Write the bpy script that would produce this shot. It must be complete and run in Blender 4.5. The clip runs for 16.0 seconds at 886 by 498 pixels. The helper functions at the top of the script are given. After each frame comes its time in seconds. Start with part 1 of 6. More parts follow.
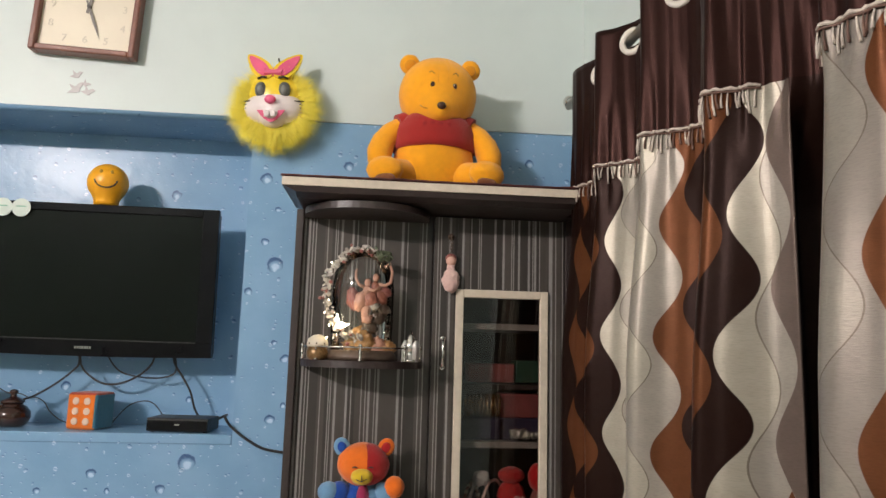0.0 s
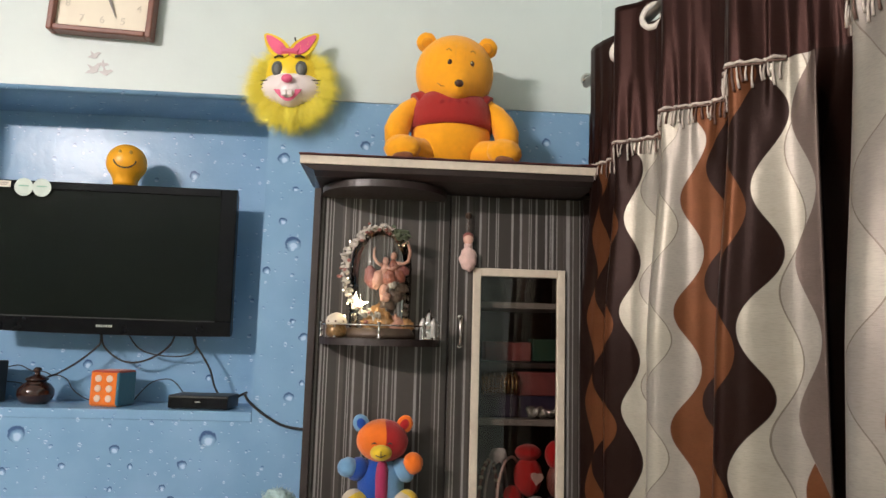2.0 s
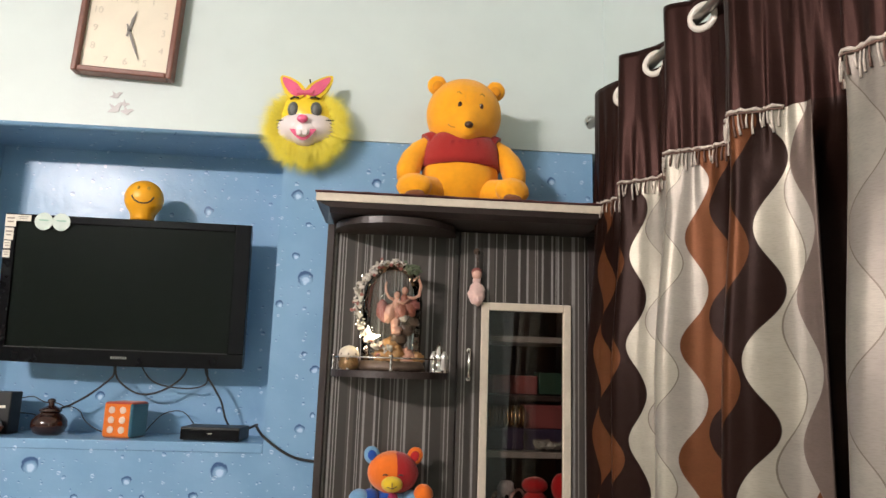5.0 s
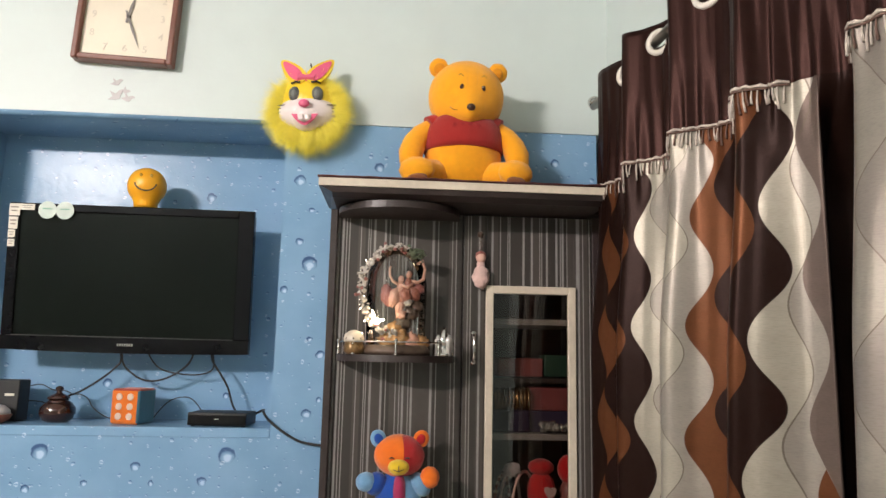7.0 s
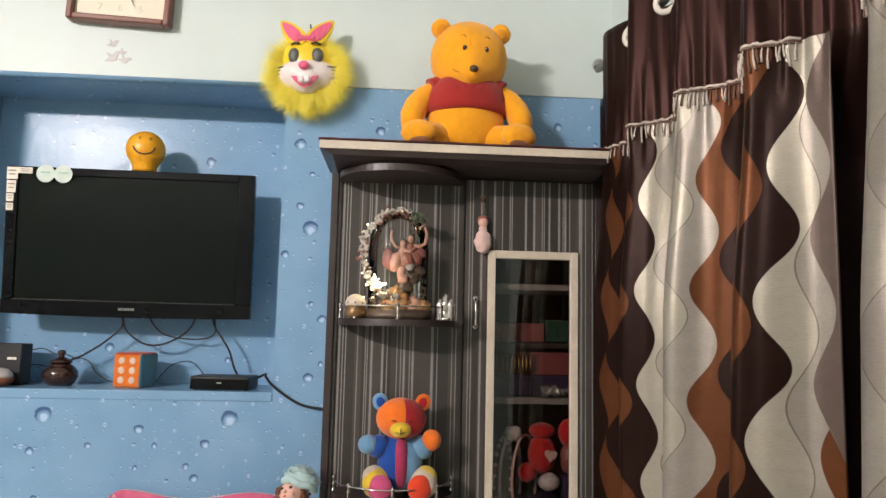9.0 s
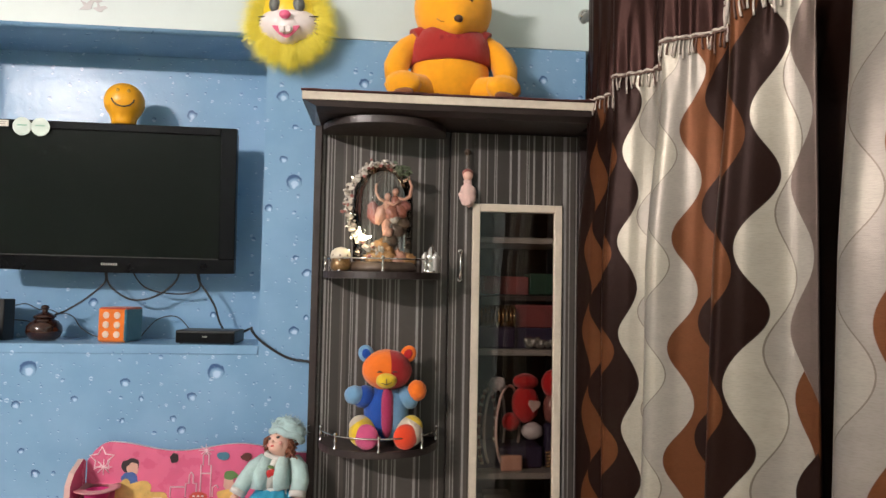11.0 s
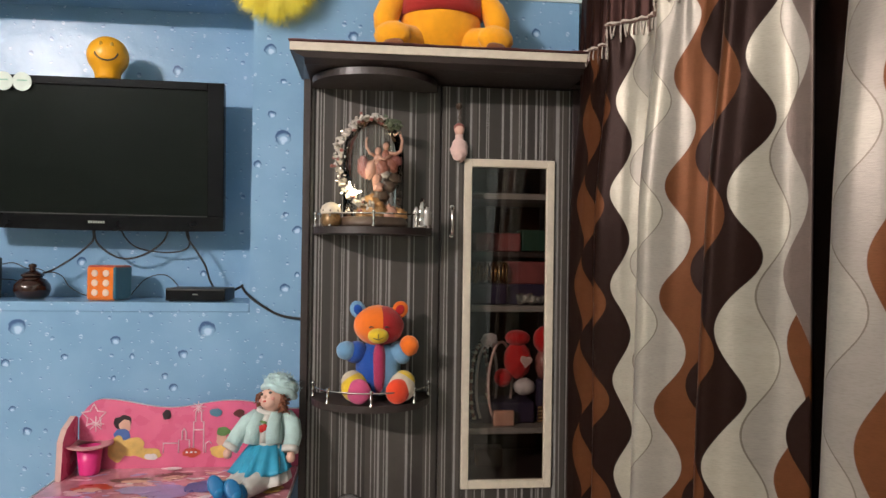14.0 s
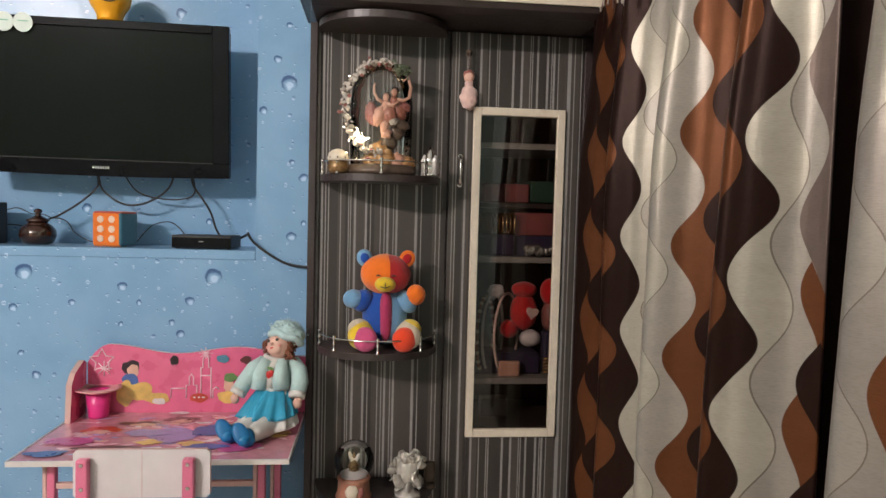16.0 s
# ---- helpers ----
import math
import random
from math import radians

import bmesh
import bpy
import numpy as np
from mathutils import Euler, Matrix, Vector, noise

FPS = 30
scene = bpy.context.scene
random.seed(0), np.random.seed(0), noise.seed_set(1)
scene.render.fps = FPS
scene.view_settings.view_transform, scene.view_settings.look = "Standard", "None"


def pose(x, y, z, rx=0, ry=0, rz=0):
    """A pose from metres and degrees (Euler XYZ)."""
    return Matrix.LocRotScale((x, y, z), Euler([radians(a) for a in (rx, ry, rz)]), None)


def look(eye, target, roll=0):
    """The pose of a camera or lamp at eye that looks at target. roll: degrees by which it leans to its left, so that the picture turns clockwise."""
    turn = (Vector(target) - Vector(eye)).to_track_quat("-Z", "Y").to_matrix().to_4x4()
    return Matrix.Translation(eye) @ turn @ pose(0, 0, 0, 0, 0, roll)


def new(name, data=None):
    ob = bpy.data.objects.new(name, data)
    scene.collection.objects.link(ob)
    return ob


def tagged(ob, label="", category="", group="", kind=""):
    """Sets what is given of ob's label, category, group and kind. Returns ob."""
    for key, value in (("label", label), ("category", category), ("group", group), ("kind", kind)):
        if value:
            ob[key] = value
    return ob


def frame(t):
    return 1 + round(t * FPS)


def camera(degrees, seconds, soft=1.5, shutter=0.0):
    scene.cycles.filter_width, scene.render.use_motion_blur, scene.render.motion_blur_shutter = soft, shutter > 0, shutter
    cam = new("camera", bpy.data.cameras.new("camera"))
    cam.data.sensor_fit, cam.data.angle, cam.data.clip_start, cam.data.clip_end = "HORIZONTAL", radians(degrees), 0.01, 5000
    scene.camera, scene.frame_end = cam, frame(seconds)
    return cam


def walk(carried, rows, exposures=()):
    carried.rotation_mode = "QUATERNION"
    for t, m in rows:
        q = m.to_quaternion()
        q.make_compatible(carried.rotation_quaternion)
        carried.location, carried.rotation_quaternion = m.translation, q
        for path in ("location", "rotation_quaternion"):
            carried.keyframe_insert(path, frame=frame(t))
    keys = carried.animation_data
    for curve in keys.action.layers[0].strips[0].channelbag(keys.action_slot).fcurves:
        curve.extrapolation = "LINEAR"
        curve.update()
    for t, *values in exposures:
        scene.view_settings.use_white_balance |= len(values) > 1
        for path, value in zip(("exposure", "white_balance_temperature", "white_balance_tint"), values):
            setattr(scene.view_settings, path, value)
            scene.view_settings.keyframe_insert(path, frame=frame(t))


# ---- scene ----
cam = camera(65.6, 16.0)
PATH = [
    (0, (0.028, 0.289, 1.276), (0.196, 2.261, 1.565), 1.6),
    (0.5, (0.019, 0.293, 1.268), (0.174, 2.269, 1.529), 1.6),
    (1, (0.022, 0.297, 1.263), (0.192, 2.276, 1.493), 1.9),
    (1.5, (0.015, 0.292, 1.257), (0.175, 2.273, 1.484), 1.8),
    (2, (0.009, 0.29, 1.258), (0.147, 2.27, 1.501), 1.6),
    (2.5, (-0.01, 0.268, 1.261), (0.12, 2.242, 1.555), 1.6),
    (3, (-0.018, 0.257, 1.264), (0.117, 2.226, 1.589), 1.6),
    (3.5, (-0.023, 0.254, 1.264), (0.102, 2.225, 1.581), 2.0),
    (4, (-0.038, 0.231, 1.254), (0.108, 2.196, 1.596), 1.9),
    (6.5, (-0.039, 0.233, 1.25), (0.101, 2.202, 1.573), 1.6),
    (7, (-0.035, 0.237, 1.247), (0.1, 2.21, 1.546), 1.2),
    (7.5, (-0.039, 0.236, 1.244), (0.118, 2.208, 1.537), 1.0),
    (8, (-0.041, 0.24, 1.24), (0.094, 2.215, 1.527), 1.3),
    (8.5, (-0.047, 0.244, 1.231), (0.09, 2.225, 1.472), 1.2),
    (9, (-0.04, 0.253, 1.23), (0.098, 2.236, 1.444), 1.3),
    (9.5, (-0.046, 0.253, 1.22), (0.113, 2.238, 1.407), 1.3),
    (12, (-0.036, 0.251, 1.199), (0.156, 2.24, 1.277), 1.2),
    (12.5, (-0.042, 0.252, 1.189), (0.146, 2.241, 1.274), 1.6),
    (13, (-0.041, 0.254, 1.18), (0.149, 2.244, 1.258), 1.3),
    (13.5, (-0.037, 0.258, 1.178), (0.186, 2.245, 1.233), 1.2),
    (14, (-0.033, 0.269, 1.165), (0.174, 2.258, 1.178), 0.8),
    (14.5, (-0.034, 0.272, 1.157), (0.179, 2.26, 1.163), 0.2),
    (15, (-0.036, 0.279, 1.151), (0.168, 2.268, 1.112), 0.3),
    (15.5, (-0.041, 0.283, 1.141), (0.172, 2.27, 1.063), 0.9),
    (16, (-0.043, 0.286, 1.136), (0.156, 2.273, 1.03), 1.5),
]
EXPOSURES = [(0, -0.25), (2, -0.15), (3.5, -0.06), (9, -0.04), (12.5, -0.05), (16, -0.15)]
walk(cam, [(t, look(eye, target, roll)) for t, eye, target, roll in PATH], EXPOSURES)

# ---- light ----
world = bpy.data.worlds.new("night")
scene.world = world
world.use_nodes = True
world.node_tree.nodes["Background"].inputs[0].default_value = (0.5, 0.6, 0.8, 1)
world.node_tree.nodes["Background"].inputs[1].default_value = 0.01
TUBE_POWER = 158.0
UP_POWER = 185.0
LAMP_COLOUR = (1.0, 0.880, 0.846)

# ---- materials ----


def mat(name, col=(0.5, 0.5, 0.5), rough=0.5, metal=0.0, var=0.12, scale=40.0, bump=0.0, bump_scale=200.0, sheen=0.0, coat=0.0, spec=0.5):
    """A surface with variation at two scales and fine relief."""
    m = bpy.data.materials.new(name)
    m.use_nodes = True
    nt = m.node_tree
    b = nt.nodes["Principled BSDF"]
    b.inputs["Roughness"].default_value = rough
    b.inputs["Metallic"].default_value = metal
    b.inputs["Specular IOR Level"].default_value = spec
    if sheen:
        b.inputs["Sheen Weight"].default_value = sheen
        b.inputs["Sheen Roughness"].default_value = 0.5
    if coat:
        b.inputs["Coat Weight"].default_value = coat
        b.inputs["Coat Roughness"].default_value = 0.08
    tc = nt.nodes.new("ShaderNodeTexCoord")
    if var:
        n1 = nt.nodes.new("ShaderNodeTexNoise")
        n1.inputs["Scale"].default_value = scale
        n1.inputs["Detail"].default_value = 6
        n2 = nt.nodes.new("ShaderNodeTexNoise")
        n2.inputs["Scale"].default_value = scale / 9
        n2.inputs["Detail"].default_value = 3
        nt.links.new(tc.outputs["Object"], n1.inputs["Vector"])
        nt.links.new(tc.outputs["Object"], n2.inputs["Vector"])
        av = math_node(nt, "ADD", n1.outputs["Fac"], n2.outputs["Fac"])
        mr = nt.nodes.new("ShaderNodeMapRange")
        mr.inputs["From Min"].default_value = 0.65
        mr.inputs["From Max"].default_value = 1.35
        mr.inputs["To Min"].default_value = 1 - var
        mr.inputs["To Max"].default_value = 1 + var
        nt.links.new(av, mr.inputs["Value"])
        mul = nt.nodes.new("ShaderNodeVectorMath")
        mul.operation = "SCALE"
        mul.inputs[0].default_value = col
        nt.links.new(mr.outputs["Result"], mul.inputs["Scale"])
        nt.links.new(mul.outputs["Vector"], b.inputs["Base Color"])
        ro = nt.nodes.new("ShaderNodeMapRange")
        ro.inputs["From Min"].default_value = 0.65
        ro.inputs["From Max"].default_value = 1.35
        ro.inputs["To Min"].default_value = max(0.02, rough * 0.85)
        ro.inputs["To Max"].default_value = min(1, rough * 1.15)
        nt.links.new(av, ro.inputs["Value"])
        nt.links.new(ro.outputs["Result"], b.inputs["Roughness"])
    else:
        b.inputs["Base Color"].default_value = (*col, 1)
    if bump:
        n3 = nt.nodes.new("ShaderNodeTexNoise")
        n3.inputs["Scale"].default_value = bump_scale
        n3.inputs["Detail"].default_value = 4
        nt.links.new(tc.outputs["Object"], n3.inputs["Vector"])
        bp = nt.nodes.new("ShaderNodeBump")
        bp.inputs["Strength"].default_value = bump
        bp.inputs["Distance"].default_value = 0.004
        nt.links.new(n3.outputs["Fac"], bp.inputs["Height"])
        nt.links.new(bp.outputs["Normal"], b.inputs["Normal"])
    return m


def math_node(nt, op, a, b=0.0, c=0.0):
    n = nt.nodes.new("ShaderNodeMath")
    n.operation = op
    for i, v in enumerate((a, b, c)):
        if isinstance(v, (int, float)):
            n.inputs[i].default_value = v
        else:
            nt.links.new(v, n.inputs[i])
    return n.outputs[0]


def vmath(nt, op, a, b=(0, 0, 0)):
    n = nt.nodes.new("ShaderNodeVectorMath")
    n.operation = op
    for i, v in enumerate((a, b)):
        if isinstance(v, tuple):
            n.inputs[i].default_value = v
        else:
            nt.links.new(v, n.inputs[i])
    return n.outputs["Value"] if op in ("LENGTH", "DISTANCE", "DOT_PRODUCT") else n.outputs[0]


def vmath_scale(nt, v, k):
    n = nt.nodes.new("ShaderNodeVectorMath")
    n.operation = "SCALE"
    nt.links.new(v, n.inputs[0])
    if isinstance(k, float):
        n.inputs["Scale"].default_value = k
    else:
        nt.links.new(k, n.inputs["Scale"])
    return n.outputs[0]


def mixc(nt, fac, a, b):
    n = nt.nodes.new("ShaderNodeMix")
    n.data_type = "RGBA"
    if isinstance(fac, (int, float)):
        n.inputs[0].default_value = fac
    else:
        nt.links.new(fac, n.inputs[0])
    for i, v in ((6, a), (7, b)):
        if isinstance(v, tuple):
            n.inputs[i].default_value = (*v, 1)
        else:
            nt.links.new(v, n.inputs[i])
    return n.outputs[2]


def step(nt, v, lo, hi):
    n = nt.nodes.new("ShaderNodeMapRange")
    n.interpolation_type = "SMOOTHSTEP"
    nt.links.new(v, n.inputs["Value"])
    n.inputs["From Min"].default_value, n.inputs["From Max"].default_value = lo, hi
    return n.outputs["Result"]


# the large printed drops: across, up, radius
BIG_DROPS = [(-0.362, 1.806, 0.020), (-0.319, 1.528, 0.026), (-0.354, 1.599, 0.013), (-0.396, 1.439, 0.013), (-0.270, 1.234, 0.014), (-0.306, 1.282, 0.010), (-0.712, 1.788, 0.018), (-0.320, 1.706, 0.010),
             (-1.109, 0.921, 0.027), (-0.544, 0.916, 0.027), (-0.820, 0.880, 0.015), (-0.616, 0.837, 0.015), (-0.769, 0.830, 0.010), (-0.971, 0.829, 0.011), (-0.643, 0.733, 0.014), (-0.824, 0.764, 0.010),
             (-0.670, 0.770, 0.010), (-1.075, 0.601, 0.014), (-1.141, 0.811, 0.014), (-1.119, 0.671, 0.010), (-0.305, 1.047, 0.016), (-0.269, 1.090, 0.010), (-0.614, 1.083, 0.012), (-0.913, 0.638, 0.010),
             (0.50, 1.90, 0.016), (-0.10, 1.86, 0.018), (-1.02, 1.12, 0.016), (-1.32, 0.62, 0.018)]


def wallpaper_material():
    """Glossy blue paper printed with water drops of several sizes."""
    m = bpy.data.materials.new("drop_wallpaper")
    m.use_nodes = True
    nt = m.node_tree
    b = nt.nodes["Principled BSDF"]
    geo = nt.nodes.new("ShaderNodeNewGeometry")
    sep = nt.nodes.new("ShaderNodeSeparateXYZ")
    nt.links.new(geo.outputs["Position"], sep.inputs[0])
    cmb = nt.nodes.new("ShaderNodeCombineXYZ")
    nt.links.new(math_node(nt, "ADD", sep.outputs["X"], sep.outputs["Y"]), cmb.inputs["X"])
    nt.links.new(math_node(nt, "MULTIPLY_ADD", sep.outputs["Y"], 0.8, sep.outputs["Z"]), cmb.inputs["Y"])
    wob = nt.nodes.new("ShaderNodeTexNoise")
    wob.inputs["Scale"].default_value = 55
    wob.inputs["Detail"].default_value = 2
    nt.links.new(cmb.outputs[0], wob.inputs["Vector"])
    p = vmath(nt, "ADD", cmb.outputs[0], vmath_scale(nt, vmath(nt, "SUBTRACT", wob.outputs["Color"], (0.5, 0.5, 0.5)), 0.012))
    n1 = nt.nodes.new("ShaderNodeTexNoise")
    n1.inputs["Scale"].default_value = 5
    n1.inputs["Detail"].default_value = 5
    nt.links.new(p, n1.inputs["Vector"])
    col = mixc(nt, step(nt, n1.outputs["Fac"], 0.3, 0.7), (0.188, 0.350, 0.528), (0.230, 0.398, 0.582))

    def drops(col, scale, radius, chance, seed, dark, light):
        off = vmath(nt, "ADD", p, (seed * 3.7, seed * 1.9, 0))
        v = nt.nodes.new("ShaderNodeTexVoronoi")
        v.voronoi_dimensions = "2D"
        v.inputs["Scale"].default_value = scale
        v.inputs["Randomness"].default_value = 0.8
        nt.links.new(off, v.inputs["Vector"])
        local = vmath(nt, "SUBTRACT", off, v.outputs["Position"])
        rnd = nt.nodes.new("ShaderNodeSeparateColor")
        nt.links.new(v.outputs["Color"], rnd.inputs[0])
        ls = nt.nodes.new("ShaderNodeSeparateXYZ")
        nt.links.new(local, ls.inputs[0])
        size = math_node(nt, "MULTIPLY_ADD", rnd.outputs[1], radius * 0.7, radius * 0.3)
        d = math_node(nt, "DIVIDE", vmath(nt, "LENGTH", local), size)
        inside = math_node(nt, "SUBTRACT", 1.0, step(nt, d, 0.85, 1.05))
        on = math_node(nt, "LESS_THAN", rnd.outputs[0], chance)
        inside = math_node(nt, "MULTIPLY", inside, on)
        up = math_node(nt, "DIVIDE", math_node(nt, "MULTIPLY_ADD", ls.outputs["X"], 0.25, ls.outputs["Y"]), size)
        rim = math_node(nt, "MULTIPLY", step(nt, math_node(nt, "MULTIPLY_ADD", d, 0.6, up), 0.35, 0.95), inside)
        low = math_node(nt, "MULTIPLY", math_node(nt, "SUBTRACT", 1.0, step(nt, up, -0.75, 0.15)), inside)
        c = mixc(nt, math_node(nt, "MULTIPLY", rim, 0.9), col, dark)
        return mixc(nt, math_node(nt, "MULTIPLY", low, 0.7), c, light)

    def one_drop(col, x, z, r):
        """A single large drop: dark crescent above, a bright pool of light low inside it."""
        dx = math_node(nt, "SUBTRACT", math_node(nt, "SUBTRACT", psep.outputs["X"], psep.outputs["Z"]), x)
        dz = math_node(nt, "SUBTRACT", psep.outputs["Y"], z)
        d = math_node(nt, "SQRT", math_node(nt, "MULTIPLY_ADD", dx, dx, math_node(nt, "MULTIPLY", dz, dz)))
        inside = math_node(nt, "SUBTRACT", 1.0, step(nt, d, r * 0.86, r * 1.02))
        hx = math_node(nt, "SUBTRACT", dx, r * 0.10)
        hz = math_node(nt, "ADD", dz, r * 0.30)
        hd = math_node(nt, "SQRT", math_node(nt, "MULTIPLY_ADD", hx, hx, math_node(nt, "MULTIPLY", hz, hz)))
        arc = math_node(nt, "MULTIPLY", inside, step(nt, hd, r * 0.55, r * 0.98))
        pool = math_node(nt, "SUBTRACT", 1.0, step(nt, hd, r * 0.30, r * 0.58))
        c = mixc(nt, math_node(nt, "MULTIPLY", arc, 0.88), col, (0.030, 0.075, 0.19))
        return mixc(nt, math_node(nt, "MULTIPLY", pool, 0.75), c, (0.56, 0.74, 0.88))

    # the paper's own plane: across, up
    flat = nt.nodes.new("ShaderNodeCombineXYZ")
    nt.links.new(sep.outputs["X"], flat.inputs["X"])
    nt.links.new(sep.outputs["Z"], flat.inputs["Y"])
    psep = nt.nodes.new("ShaderNodeSeparateXYZ")
    nt.links.new(vmath(nt, "ADD", flat.outputs[0], vmath_scale(nt, vmath(nt, "SUBTRACT", wob.outputs["Color"], (0.5, 0.5, 0.5)), 0.010)), psep.inputs[0])
    col = drops(col, 17.0, 0.008, 0.40, 4.1, (0.06, 0.13, 0.28), (0.58, 0.74, 0.88))
    col = drops(col, 13.0, 0.007, 0.48, 6.4, (0.52, 0.68, 0.82), (0.58, 0.74, 0.86))
    col = drops(col, 34.0, 0.0042, 0.6, 8.2, (0.10, 0.20, 0.40), (0.55, 0.72, 0.88))
    for x, z, r in BIG_DROPS:
        col = one_drop(col, x, z, r)
    nt.links.new(col, b.inputs["Base Color"])
    b.inputs["Roughness"].default_value = 0.25
    b.inputs["Specular IOR Level"].default_value = 0.20
    n3 = nt.nodes.new("ShaderNodeTexNoise")
    n3.inputs["Scale"].default_value = 9
    n3.inputs["Detail"].default_value = 6
    nt.links.new(p, n3.inputs["Vector"])
    bp = nt.nodes.new("ShaderNodeBump")
    bp.inputs["Strength"].default_value = 0.42
    bp.inputs["Distance"].default_value = 0.006
    nt.links.new(n3.outputs["Fac"], bp.inputs["Height"])
    nt.links.new(bp.outputs["Normal"], b.inputs["Normal"])
    return m


def stripe_material():
    """Dark laminate with fine pale upright stripes in irregular groups."""
    m = bpy.data.materials.new("striped_laminate")
    m.use_nodes = True
    nt = m.node_tree
    b = nt.nodes["Principled BSDF"]
    tc = nt.nodes.new("ShaderNodeTexCoord")
    sep = nt.nodes.new("ShaderNodeSeparateXYZ")
    nt.links.new(tc.outputs["Object"], sep.inputs[0])
    x = sep.outputs["X"]

    def lines(scale, seed, limit):
        w = nt.nodes.new("ShaderNodeTexWhiteNoise")
        w.noise_dimensions = "1D"
        cell = math_node(nt, "FLOOR", math_node(nt, "MULTIPLY_ADD", x, scale, seed))
        nt.links.new(cell, w.inputs["W"])
        return math_node(nt, "GREATER_THAN", w.outputs["Value"], limit), w.outputs["Value"]

    wide, tone = lines(150.0, 3.0, 0.85)
    thin, tone2 = lines(330.0, 11.0, 0.86)
    mid, tone3 = lines(45.0, 7.0, 0.5)
    col = mixc(nt, mid, (0.037, 0.031, 0.0265), (0.068, 0.058, 0.050))
    col = mixc(nt, math_node(nt, "MULTIPLY", thin, 0.85), col, (0.34, 0.325, 0.31))
    col = mixc(nt, math_node(nt, "MULTIPLY", wide, 0.95), col, (0.31, 0.295, 0.285))
    n = nt.nodes.new("ShaderNodeTexNoise")
    n.inputs["Scale"].default_value = 60
    nt.links.new(tc.outputs["Object"], n.inputs["Vector"])
    col = mixc(nt, math_node(nt, "MULTIPLY", n.outputs["Fac"], 0.35), col, (0.03, 0.025, 0.022))
    nt.links.new(col, b.inputs["Base Color"])
    b.inputs["Roughness"].default_value = 0.42
    return m


DARK, RUST, CREAM, TAUPE, SILVER, HEADER = (0.0145, 0.0062, 0.0045), (0.095, 0.034, 0.0135), (0.325, 0.300, 0.246), (0.105, 0.079, 0.067), (0.255, 0.232, 0.200), (0.0245, 0.0106, 0.0086)


def curtain_material(first, bands, threads):
    """Satin with interlocking wavy bands below a plain brown header.
    bands: run of the edge, swing, height of a crest, length of a wave, lean, colour past it, and the heights between which it shows."""
    m = bpy.data.materials.new("wave_curtain")
    m.use_nodes = True
    nt = m.node_tree
    b = nt.nodes["Principled BSDF"]
    uv = nt.nodes.new("ShaderNodeUVMap")
    uv.uv_map = "cloth"
    sep = nt.nodes.new("ShaderNodeSeparateXYZ")
    nt.links.new(uv.outputs[0], sep.inputs[0])
    u, v = sep.outputs["X"], sep.outputs["Y"]

    def off(c, amp, crest, wave, lean):
        s = math_node(nt, "COSINE", math_node(nt, "MULTIPLY", math_node(nt, "SUBTRACT", v, crest), 2 * math.pi / wave))
        mid = math_node(nt, "MULTIPLY_ADD", math_node(nt, "SUBTRACT", v, 1.2), lean, c)
        return math_node(nt, "SUBTRACT", u, math_node(nt, "MULTIPLY_ADD", s, amp, mid))

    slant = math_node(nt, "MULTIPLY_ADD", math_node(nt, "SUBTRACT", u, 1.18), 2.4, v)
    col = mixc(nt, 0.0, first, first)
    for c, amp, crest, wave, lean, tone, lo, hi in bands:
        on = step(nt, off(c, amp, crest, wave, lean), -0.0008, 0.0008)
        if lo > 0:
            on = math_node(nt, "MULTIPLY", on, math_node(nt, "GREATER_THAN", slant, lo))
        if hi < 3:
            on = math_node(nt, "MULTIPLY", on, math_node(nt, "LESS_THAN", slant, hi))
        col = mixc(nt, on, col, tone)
    for c, amp, crest, wave, lean in threads:
        d = math_node(nt, "ABSOLUTE", off(c, amp, crest, wave, lean))
        col = mixc(nt, math_node(nt, "MULTIPLY", math_node(nt, "LESS_THAN", d, 0.0011), 0.75), col, (0.10, 0.08, 0.06))
    head = math_node(nt, "GREATER_THAN", v, 1.745)
    col = mixc(nt, head, col, HEADER)
    w = nt.nodes.new("ShaderNodeTexNoise")
    w.inputs["Scale"].default_value = 1
    w.inputs["Detail"].default_value = 3
    mp = nt.nodes.new("ShaderNodeMapping")
    mp.inputs["Scale"].default_value = (110, 520, 1)
    nt.links.new(uv.outputs[0], mp.inputs[0])
    nt.links.new(mp.outputs[0], w.inputs["Vector"])
    weave = step(nt, w.outputs["Fac"], 0.4, 0.75)
    # slubs and a faint cloudiness in the yarn
    w2 = nt.nodes.new("ShaderNodeTexNoise")
    w2.inputs["Scale"].default_value = 1
    w2.inputs["Detail"].default_value = 4
    mp2 = nt.nodes.new("ShaderNodeMapping")
    mp2.inputs["Scale"].default_value = (14, 46, 1)
    nt.links.new(uv.outputs[0], mp2.inputs[0])
    nt.links.new(mp2.outputs[0], w2.inputs["Vector"])
    tone = math_node(nt, "MULTIPLY_ADD", weave, -0.13, 1.0)
    tone = math_node(nt, "MULTIPLY", tone, math_node(nt, "MULTIPLY_ADD", w2.outputs["Fac"], 0.22, 0.93))
    col = vmath_scale(nt, col, tone)
    nt.links.new(col, b.inputs["Base Color"])
    nt.links.new(math_node(nt, "MULTIPLY_ADD", head, 0.0, 0.38), b.inputs["Roughness"])
    nt.links.new(math_node(nt, "MULTIPLY_ADD", head, 0.20, 0.29), b.inputs["Metallic"])
    b.inputs["Specular IOR Level"].default_value = 0.07
    bp = nt.nodes.new("ShaderNodeBump")
    bp.inputs["Strength"].default_value = 0.25
    bp.inputs["Distance"].default_value = 0.001
